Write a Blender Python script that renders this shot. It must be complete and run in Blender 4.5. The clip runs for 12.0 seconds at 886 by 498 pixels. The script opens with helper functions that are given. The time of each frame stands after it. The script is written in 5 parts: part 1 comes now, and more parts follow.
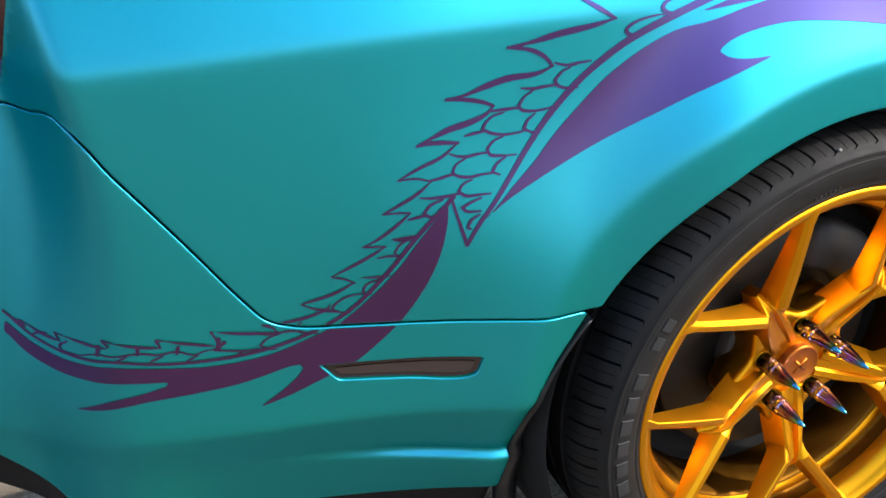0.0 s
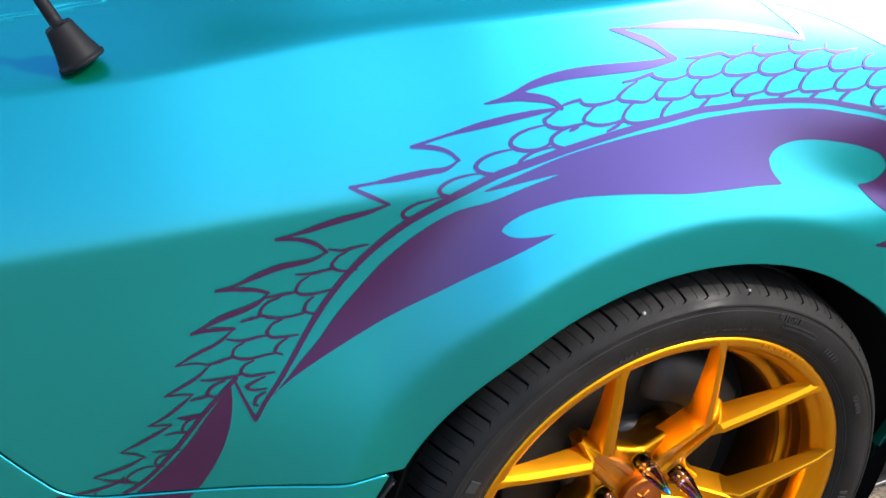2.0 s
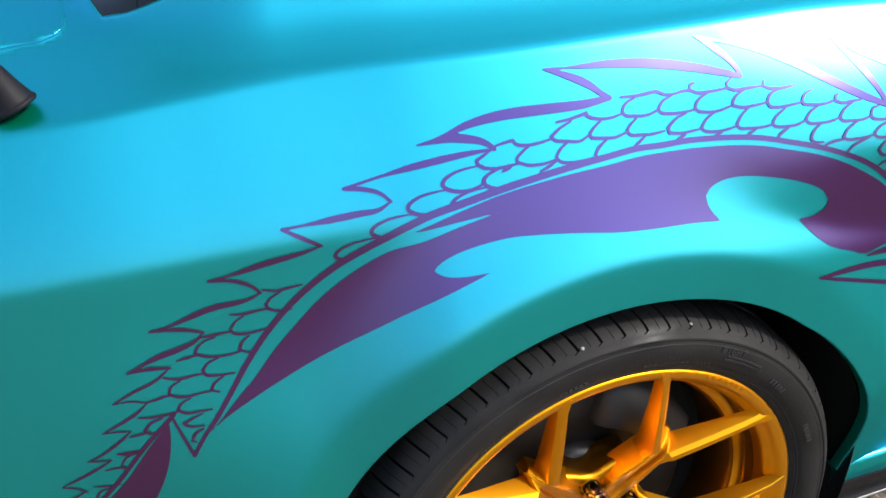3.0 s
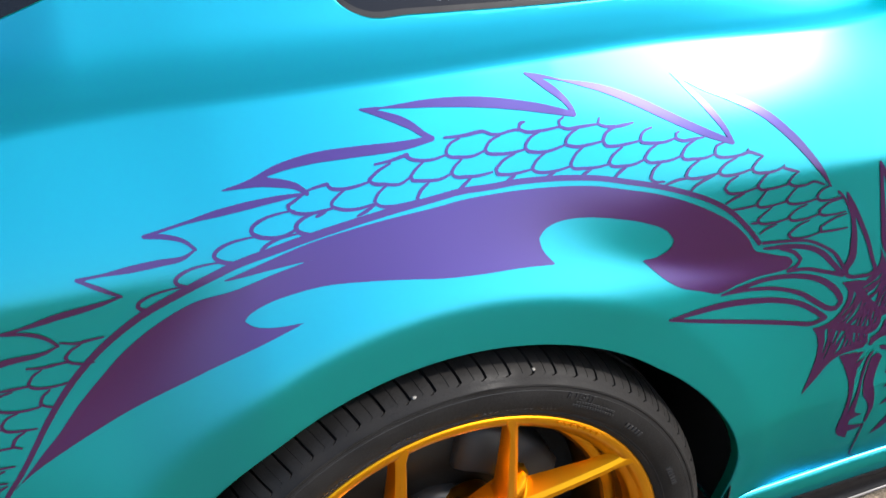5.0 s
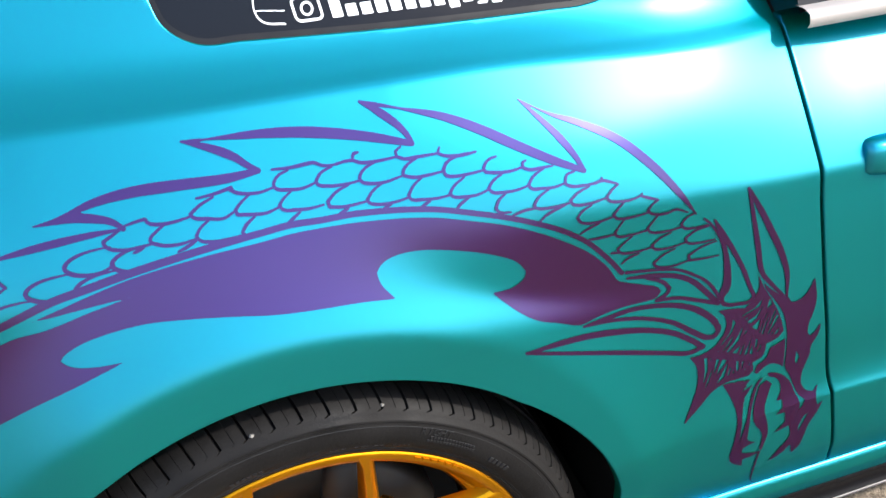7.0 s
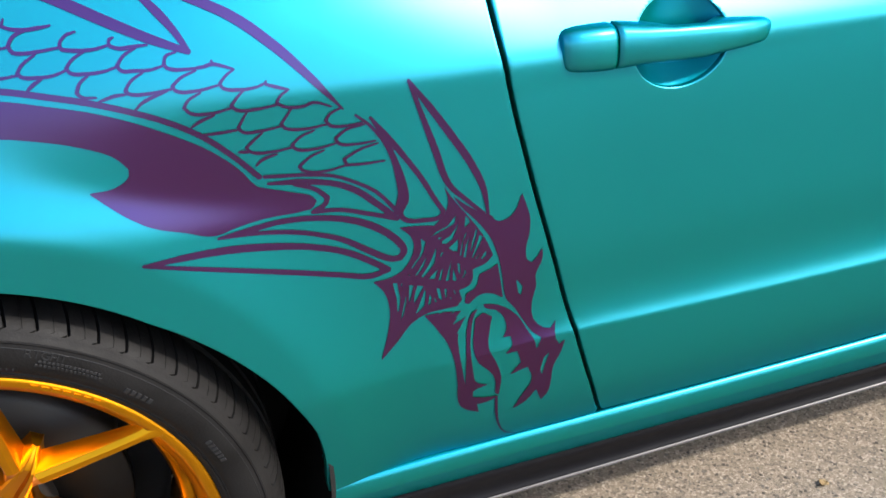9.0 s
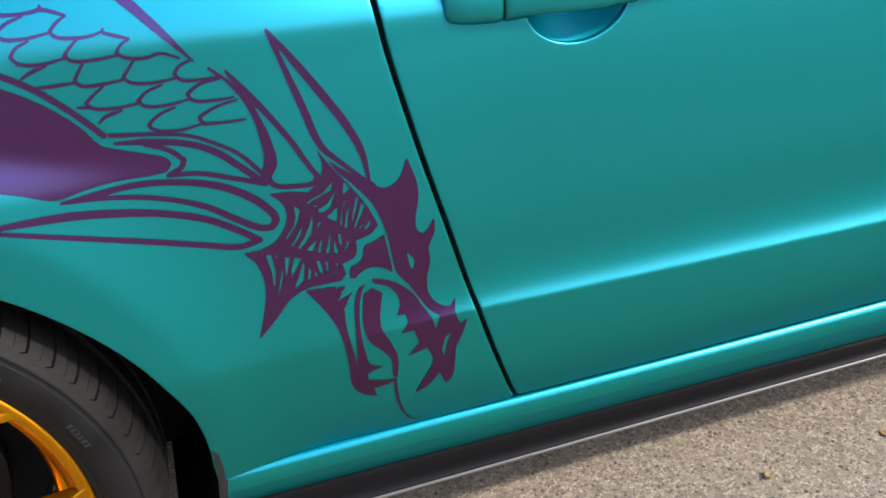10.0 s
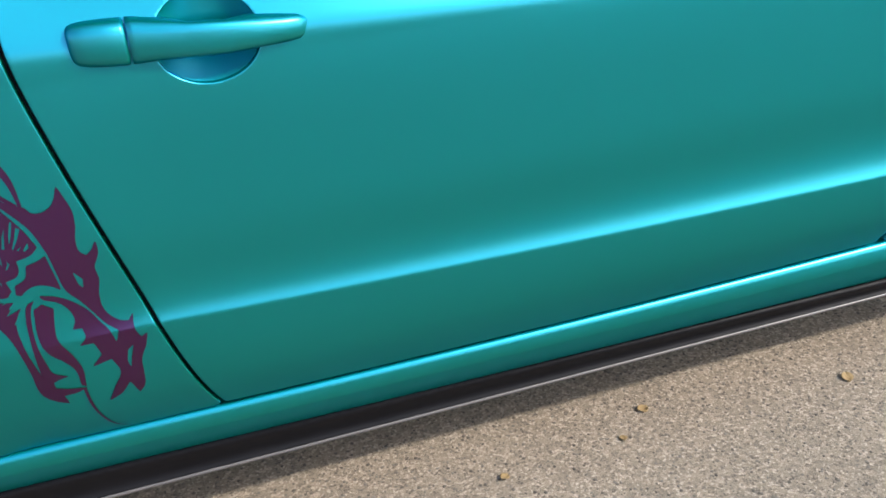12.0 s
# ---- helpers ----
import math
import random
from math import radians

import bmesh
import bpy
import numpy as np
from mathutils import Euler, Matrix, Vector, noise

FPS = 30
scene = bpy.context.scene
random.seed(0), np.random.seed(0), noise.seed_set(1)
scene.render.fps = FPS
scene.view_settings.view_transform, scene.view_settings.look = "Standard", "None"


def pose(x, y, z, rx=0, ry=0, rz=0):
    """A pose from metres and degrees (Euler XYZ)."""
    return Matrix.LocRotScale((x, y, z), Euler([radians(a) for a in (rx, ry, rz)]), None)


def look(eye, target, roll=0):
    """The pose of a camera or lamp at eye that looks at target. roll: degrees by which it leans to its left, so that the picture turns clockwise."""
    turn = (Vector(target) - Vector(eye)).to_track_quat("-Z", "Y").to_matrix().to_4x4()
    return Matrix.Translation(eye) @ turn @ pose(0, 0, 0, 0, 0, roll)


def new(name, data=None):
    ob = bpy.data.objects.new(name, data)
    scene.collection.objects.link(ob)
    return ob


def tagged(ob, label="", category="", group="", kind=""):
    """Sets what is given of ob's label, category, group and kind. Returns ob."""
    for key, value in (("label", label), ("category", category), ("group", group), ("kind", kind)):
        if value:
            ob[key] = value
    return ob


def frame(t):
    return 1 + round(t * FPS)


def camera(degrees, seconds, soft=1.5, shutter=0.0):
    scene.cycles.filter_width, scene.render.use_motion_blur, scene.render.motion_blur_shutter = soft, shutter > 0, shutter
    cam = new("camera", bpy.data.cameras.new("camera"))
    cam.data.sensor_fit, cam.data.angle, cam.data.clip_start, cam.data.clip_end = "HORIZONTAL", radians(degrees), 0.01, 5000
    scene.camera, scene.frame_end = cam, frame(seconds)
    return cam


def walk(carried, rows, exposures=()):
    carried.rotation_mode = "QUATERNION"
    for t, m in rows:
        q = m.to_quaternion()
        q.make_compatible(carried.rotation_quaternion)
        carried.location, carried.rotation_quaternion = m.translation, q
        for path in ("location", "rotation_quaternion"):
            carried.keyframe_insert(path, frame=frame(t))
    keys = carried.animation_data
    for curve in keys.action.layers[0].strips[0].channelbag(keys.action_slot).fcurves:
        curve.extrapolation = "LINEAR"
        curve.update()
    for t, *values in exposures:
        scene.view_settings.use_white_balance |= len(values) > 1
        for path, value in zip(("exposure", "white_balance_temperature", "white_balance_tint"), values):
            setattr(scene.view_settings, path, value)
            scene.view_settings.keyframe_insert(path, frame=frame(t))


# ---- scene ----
cam = camera(50.01, 12.0)
# seconds, eye x y z (m), yaw, pitch, lean (degrees)
ROWS = [
    (0.0, -0.8062, -0.7232, 1.0706, -21.998, -28.313, 1.128),
    (0.2, -0.7653, -0.7224, 1.0926, -21.643, -28.478, 1.283),
    (0.3, -0.7460, -0.7217, 1.1075, -21.416, -28.594, 1.384),
    (0.5, -0.6893, -0.7206, 1.1464, -20.922, -28.864, 1.611),
    (1.0, -0.6243, -0.7203, 1.1935, -20.178, -29.435, 2.064),
    (1.5, -0.5794, -0.7224, 1.2208, -19.751, -29.676, 2.305),
    (2.0, -0.5306, -0.7304, 1.2459, -19.398, -29.814, 2.531),
    (2.2, -0.5167, -0.7340, 1.2542, -19.216, -29.881, 2.664),
    (2.5, -0.4866, -0.7388, 1.2705, -18.875, -30.030, 2.878),
    (3.0, -0.4479, -0.7434, 1.2890, -18.406, -30.314, 3.049),
    (5.0, -0.2693, -0.7466, 1.2986, -19.306, -30.218, 2.795),
    (5.5, -0.2235, -0.7448, 1.2991, -18.995, -30.203, 2.960),
    (6.0, -0.1792, -0.7485, 1.3052, -18.603, -30.300, 3.155),
    (6.5, -0.1400, -0.7546, 1.3097, -18.651, -30.274, 3.183),
    (6.7, -0.1247, -0.7573, 1.3108, -18.598, -30.314, 3.262),
    (8.3, 0.1821, -0.8100, 1.2215, -17.369, -31.210, 3.509),
    (8.5, 0.2197, -0.8162, 1.2015, -17.185, -31.271, 3.544),
    (9.0, 0.3052, -0.8252, 1.1478, -16.427, -31.138, 3.898),
    (9.5, 0.3706, -0.8242, 1.1168, -15.999, -31.210, 4.081),
    (10.0, 0.4406, -0.8156, 1.0770, -15.782, -31.286, 4.207),
    (10.3, 0.4818, -0.8171, 1.0582, -15.800, -31.232, 4.219),
    (10.5, 0.5082, -0.8193, 1.0471, -15.852, -31.206, 4.201),
    (10.7, 0.5551, -0.8218, 1.0333, -15.970, -31.218, 4.117),
    (11.0, 0.6001, -0.8253, 1.0177, -16.286, -31.267, 3.864),
    (11.2, 0.6428, -0.8300, 1.0028, -16.543, -31.299, 3.650),
    (11.4, 0.6885, -0.8510, 1.0033, -16.723, -31.319, 3.496),
    (11.5, 0.7051, -0.8728, 1.0146, -16.753, -31.323, 3.476),
    (11.6, 0.7279, -0.9030, 1.0325, -16.694, -31.044, 3.540),
    (11.7, 0.7390, -0.9340, 1.0520, -16.640, -30.770, 3.600),
    (11.9, 0.7634, -0.9762, 1.1040, -16.883, -31.125, 3.322),
    (12.0, 0.7673, -0.9913, 1.1270, -17.112, -31.454, 3.065),
]
# seconds, stops
EXPOSURES = [(0.0, 1.08), (8.5, 1.08), (9.5, 0.98), (10.5, 0.88), (12.0, 0.86)]
walk(cam, [(t, pose(x, y, z, 0, 0, yaw) @ pose(0, 0, 0, 90 + pitch) @ pose(0, 0, 0, 0, 0, -lean)) for t, x, y, z, yaw, pitch, lean in ROWS], EXPOSURES)
# ---- light ----
SUN = Vector((0.62, -0.44, 0.645)).normalized()
world = bpy.data.worlds.new("sky")
scene.world = world
world.use_nodes = True
wn = world.node_tree
sky = wn.nodes.new("ShaderNodeTexSky")
sky.sky_type, sky.sun_disc = "NISHITA", False
sky.sun_elevation = math.asin(SUN.z)
sky.sun_rotation = math.atan2(SUN.x, SUN.y)
sky.dust_density, sky.air_density, sky.ozone_density = 1.6, 1.0, 1.0
wn.links.new(sky.outputs[0], wn.nodes["Background"].inputs[0])
wn.nodes["Background"].inputs[1].default_value = 0.26
sun = new("sun", bpy.data.lights.new("sun", "SUN"))
sun.data.energy, sun.data.angle, sun.data.color = 3.6, radians(3), (1.0, 0.96, 0.90)
sun.matrix_world = look(SUN * 20, (0, 0, 0))


# ---- materials ----
def material(name):
    m = bpy.data.materials.new(name)
    m.use_nodes = True
    t = m.node_tree
    return m, t, t.nodes["Principled BSDF"]


def node(t, kind, **values):
    n = t.nodes.new(kind)
    for key, value in values.items():
        n.inputs[key.replace("_", " ")].default_value = value
    return n


def noise_tex(t, scale, detail=3.0, rough=0.55, coords="Object"):
    c = t.nodes.new("ShaderNodeTexCoord")
    n = node(t, "ShaderNodeTexNoise", Scale=scale, Detail=detail, Roughness=rough)
    t.links.new(c.outputs[coords], n.inputs["Vector"])
    return n


def mixed(t, fac, a, b):
    """A colour between a and b by a 0..1 socket."""
    m = t.nodes.new("ShaderNodeMix")
    m.data_type = "RGBA"
    t.links.new(fac, m.inputs["Factor"])
    m.inputs["A"].default_value, m.inputs["B"].default_value = (*a, 1), (*b, 1)
    return m.outputs["Result"]


def ranged(t, value, lo, hi, a=0.3, b=0.7):
    r = node(t, "ShaderNodeMapRange", From_Min=a, From_Max=b, To_Min=lo, To_Max=hi)
    t.links.new(value, r.inputs["Value"])
    return r.outputs["Result"]


def bump(t, b, height, strength, distance=0.001):
    n = node(t, "ShaderNodeBump", Strength=strength, Distance=distance)
    t.links.new(height, n.inputs["Height"])
    t.links.new(n.outputs["Normal"], b.inputs["Normal"])


def film(name, flake, deep, edge, rough, share, coat, spread):
    """Satin colour-shift film: a metallic flake layer over a coloured ground, under a thin satin clear coat."""
    m, t, b = material(name)
    large, fine = noise_tex(t, 5.0, 4.0), noise_tex(t, 900.0, 2.0)
    g = t.nodes.new("ShaderNodeBsdfMetallic")
    g.distribution, g.fresnel_type = "BECKMANN", "F82"
    t.links.new(mixed(t, large.outputs["Fac"], [c * 0.95 for c in flake], [min(1, c * 1.05) for c in flake]), g.inputs["Base Color"])
    g.inputs["Edge Tint"].default_value = (*edge, 1)
    t.links.new(ranged(t, large.outputs["Fac"], rough - 0.015, rough + 0.025, 0.0, 1.0), g.inputs["Roughness"])
    bump(t, g, fine.outputs["Fac"], 0.03, 0.0004)
    b.inputs["Base Color"].default_value = (*deep, 1)
    b.inputs["Roughness"].default_value = 0.6
    b.inputs["Specular IOR Level"].default_value = 0.0
    wide = t.nodes.new("ShaderNodeBsdfMetallic")
    wide.distribution, wide.fresnel_type = "BECKMANN", "F82"
    wide.inputs["Base Color"].default_value = (*flake, 1)
    wide.inputs["Edge Tint"].default_value = (*edge, 1)
    wide.inputs["Roughness"].default_value = 0.60
    flakes = t.nodes.new("ShaderNodeMixShader")
    flakes.inputs[0].default_value = spread
    t.links.new(g.outputs[0], flakes.inputs[1])
    t.links.new(wide.outputs[0], flakes.inputs[2])
    mix = t.nodes.new("ShaderNodeMixShader")
    mix.inputs[0].default_value = share
    t.links.new(flakes.outputs[0], mix.inputs[1])
    t.links.new(b.outputs[0], mix.inputs[2])
    gloss = t.nodes.new("ShaderNodeBsdfGlossy")
    gloss.inputs["Color"].default_value = (1.0, 0.96, 0.96, 1)
    gloss.distribution = "BECKMANN"
    gloss.inputs["Roughness"].default_value = 0.335
    top = t.nodes.new("ShaderNodeMixShader")
    top.inputs[0].default_value = coat
    t.links.new(mix.outputs[0], top.inputs[1])
    t.links.new(gloss.outputs[0], top.inputs[2])
    t.links.new(top.outputs[0], t.nodes["Material Output"].inputs["Surface"])
    return m


def plain(name, a, b_, rough, scale=40.0, metal=0.0, relief=0.0, rough_to=None):
    m, t, b = material(name)
    n = noise_tex(t, scale, 5.0)
    t.links.new(mixed(t, n.outputs["Fac"], a, b_), b.inputs["Base Color"])
    t.links.new(ranged(t, n.outputs["Fac"], rough, rough_to or rough + 0.12), b.inputs["Roughness"])
    b.inputs["Metallic"].default_value = metal
    if relief:
        f = noise_tex(t, scale * 14, 3.0)
        bump(t, b, f.outputs["Fac"], relief, 0.0008)
    return m


TEAL = film("teal_satin_film", (0.001, 0.205, 0.330), (0.0005, 0.310, 0.138), (0.05, 0.60, 0.95), 0.355, 0.14, 0.024, 0.42)
MAROON = film("maroon_satin_film", (0.010, 0.012, 0.118), (0.125, 0.004, 0.005), (0.30, 0.45, 0.9), 0.36, 0.15, 0.038, 0.38)
GOLD = plain("gold_anodised_alloy", (0.56, 0.235, 0.006), (0.64, 0.270, 0.009), 0.33, 12, 1.0, 0.02, 0.40)
# Same hue as the rim's gold, at about a fifth of its value.
BARREL = plain("dark_bronze_barrel", (0.10, 0.042, 0.004), (0.16, 0.068, 0.008), 0.42, 20, 1.0, 0.1)
COPPER = plain("copper_cap", (0.34, 0.095, 0.012), (0.42, 0.125, 0.022), 0.42, 60, 1.0, 0.08)
RUBBER = plain("tyre_rubber", (0.0012, 0.0012, 0.0014), (0.0140, 0.0128, 0.0120), 0.42, 22, 0.0, 0.45, 0.75)
RUBBER_MARK = plain("moulded_rubber_marks", (0.011, 0.011, 0.0115), (0.019, 0.0185, 0.0185), 0.5, 60, 0.0, 0.1)
PLASTIC = plain("black_plastic", (0.0025, 0.0025, 0.0034), (0.005, 0.0046, 0.0058), 0.52, 35, 0.0, 0.15)
SHADE = plain("black_underside_and_shade", (0.006, 0.006, 0.006), (0.014, 0.013, 0.012), 0.8, 20)
STRIP = plain("grey_edge_strip", (0.058, 0.052, 0.050), (0.080, 0.072, 0.070), 0.4, 60)
# Steel and iron set near black: shade inside the wheel is in the colour.
STEEL = plain("shaded_brake_steel", (0.007, 0.006, 0.005), (0.020, 0.017, 0.014), 0.5, 30, 0.6, 0.1)
CALIPER = plain("shaded_cast_iron", (0.005, 0.005, 0.0055), (0.016, 0.0145, 0.0135), 0.55, 40, 0.0, 0.3)
GLASS = plain("tinted_glass", (0.004, 0.0045, 0.006), (0.007, 0.008, 0.010), 0.04, 4, 0.0, 0.0, 0.06)
SEAL = plain("window_seal", (0.0035, 0.0035, 0.004), (0.007, 0.007, 0.0075), 0.35, 60)
WHITE = plain("white_vinyl", (0.78, 0.78, 0.78), (0.84, 0.84, 0.84), 0.5, 60)
SMOKED = plain("smoked_amber_lens", (0.014, 0.007, 0.005), (0.022, 0.010, 0.007), 0.15, 60)
LENS_CORE = plain("amber_reflector", (0.010, 0.004, 0.002), (0.022, 0.008, 0.004), 0.5, 200, 0.0, 0.3)
POLISHED = plain("polished_steel", (0.50, 0.48, 0.45), (0.62, 0.60, 0.57), 0.16, 30, 1.0)
RED_LENS = plain("dark_red_lens", (0.03, 0.004, 0.004), (0.05, 0.006, 0.006), 0.1, 30)
TRIM = plain("grey_belt_trim", (0.22, 0.20, 0.18), (0.30, 0.27, 0.25), 0.4, 30)
STONE = plain("pale_stone", (0.10, 0.095, 0.085), (0.18, 0.17, 0.155), 0.7, 300)
LEAF = plain("dry_leaf", (0.12, 0.075, 0.028), (0.30, 0.20, 0.085), 0.7, 90, 0.0, 0.5)


for dull, level in ((PLASTIC, 0.12), (RUBBER, 0.12), (RUBBER_MARK, 0.2), (SHADE, 0.1), (GLASS, 0.22), (SEAL, 0.25)):
    dull.node_tree.nodes["Principled BSDF"].inputs["Specular IOR Level"].default_value = level


def neochrome():
    m, t, b = material("rainbow_chrome")
    c = t.nodes.new("ShaderNodeTexCoord")
    n = node(t, "ShaderNodeTexNoise", Scale=9.0, Detail=1.0)
    s = t.nodes.new("ShaderNodeSeparateXYZ")
    t.links.new(c.outputs["Generated"], s.inputs[0])
    t.links.new(c.outputs["Object"], n.inputs["Vector"])
    add = t.nodes.new("ShaderNodeMath")
    add.operation = "MULTIPLY_ADD"
    t.links.new(n.outputs["Fac"], add.inputs[0])
    add.inputs[1].default_value = 0.25
    t.links.new(s.outputs["Y"], add.inputs[2])
    r = t.nodes.new("ShaderNodeValToRGB")
    r.color_ramp.elements[0].position, r.color_ramp.elements[0].color = 0.10, (0.02, 0.16, 0.17, 1)
    r.color_ramp.elements[1].position, r.color_ramp.elements[1].color = 1.0, (0.020, 0.030, 0.036, 1)
    for p, col in ((0.30, (0.04, 0.18, 0.34, 1)), (0.46, (0.20, 0.08, 0.36, 1)), (0.68, (0.50, 0.42, 0.66, 1)), (0.85, (0.12, 0.10, 0.18, 1))):
        r.color_ramp.elements.new(p).color = col
    t.links.new(add.outputs[0], r.inputs[0])
    t.links.new(r.outputs[0], b.inputs["Base Color"])
    b.inputs["Metallic"].default_value, b.inputs["Roughness"].default_value = 1.0, 0.16
    return m


NEO = neochrome()


def asphalt():
    """Worn asphalt whose pale tan aggregate shows."""
    m, t, b = material("worn_asphalt")
    c = t.nodes.new("ShaderNodeTexCoord")
    stones = node(t, "ShaderNodeTexVoronoi", Scale=185.0, Randomness=1.0)
    warp = noise_tex(t, 90.0, 3.0)
    shift = t.nodes.new("ShaderNodeMix")
    shift.data_type, shift.blend_type = "RGBA", "LINEAR_LIGHT"
    shift.inputs["Factor"].default_value = 0.006
    t.links.new(c.outputs["Object"], shift.inputs["A"])
    t.links.new(warp.outputs["Color"], shift.inputs["B"])
    t.links.new(shift.outputs["Result"], stones.inputs["Vector"])
    mid, big, fine = noise_tex(t, 240.0, 6.0, 0.75), noise_tex(t, 3.0, 5.0), noise_tex(t, 900.0, 3.0)
    sep = t.nodes.new("ShaderNodeSeparateColor")
    t.links.new(stones.outputs["Color"], sep.inputs[0])
    tone = t.nodes.new("ShaderNodeMix")
    tone.data_type = "FLOAT"
    tone.inputs["Factor"].default_value = 0.55
    t.links.new(sep.outputs[0], tone.inputs["A"])
    t.links.new(ranged(t, mid.outputs["Fac"], 0.0, 1.0, 0.28, 0.72), tone.inputs["B"])
    ramp = t.nodes.new("ShaderNodeValToRGB")
    e = ramp.color_ramp.elements
    e[0].position, e[0].color = 0.05, (0.052, 0.044, 0.036, 1)
    e[1].position, e[1].color = 0.95, (0.58, 0.50, 0.41, 1)
    e.new(0.32).color = (0.190, 0.158, 0.122, 1)
    e.new(0.62).color = (0.285, 0.236, 0.182, 1)
    t.links.new(tone.outputs["Result"], ramp.inputs[0])
    mul = t.nodes.new("ShaderNodeMix")
    mul.data_type, mul.blend_type = "RGBA", "MULTIPLY"
    mul.inputs["Factor"].default_value = 0.8
    t.links.new(ramp.outputs[0], mul.inputs["A"])
    t.links.new(mixed(t, big.outputs["Fac"], (0.72, 0.675, 0.63), (1.0, 0.965, 0.915)), mul.inputs["B"])
    t.links.new(mul.outputs["Result"], b.inputs["Base Color"])
    b.inputs["Roughness"].default_value = 0.92
    b.inputs["Specular IOR Level"].default_value = 0.15
    h = t.nodes.new("ShaderNodeMath")
    h.operation = "ADD"
    t.links.new(tone.outputs["Result"], h.inputs[0])
    t.links.new(fine.outputs["Fac"], h.inputs[1])
    bump(t, b, h.outputs[0], 0.75, 0.003)
    return m


ASPHALT = asphalt()


# ---- the car's side as one surface ----
def sp(t, w):
    return w * np.logaddexp(0.0, t / w)


def sstep(t):
    t = np.clip(t, 0.0, 1.0)
    return t * t * (3 - 2 * t)
PLAN_X = (-1.10, -0.86, -0.68, -0.52, -0.40, -0.28, -0.15, 0.00, 0.15, 0.30, 0.60, 1.20, 2.20)
PLAN_Y = (0.188, 0.140, 0.100, 0.074, 0.066, 0.057, 0.046, 0.030, 0.016, 0.009, 0.003, 0.006, 0.040)


def smooth_curve(x, kx, ky):
    """A smooth curve through knots (cubic Hermite)."""
    kx, ky = np.array(kx), np.array(ky)
    slope = np.gradient(ky, kx)
    i = np.clip(np.searchsorted(kx, x) - 1, 0, len(kx) - 2)
    h = kx[i + 1] - kx[i]
    t = (x - kx[i]) / h
    return ((1 + 2 * t) * (1 - t) ** 2 * ky[i] + t * (1 - t) ** 2 * h * slope[i] + t * t * (3 - 2 * t) * ky[i + 1] + t * t * (t - 1) * h * slope[i + 1])


def crease_z(x):
    return 0.836 - 0.020 * sstep((-x - 0.45) / 0.45) - 0.040 * np.clip((x - 0.15) / 0.95, 0.0, 2.0)


def shoulder_z(x):
    return 0.9765 - 0.016 * sstep((-x - 0.22) / 0.42) - 0.02 * sstep((x - 0.22) / 0.36)


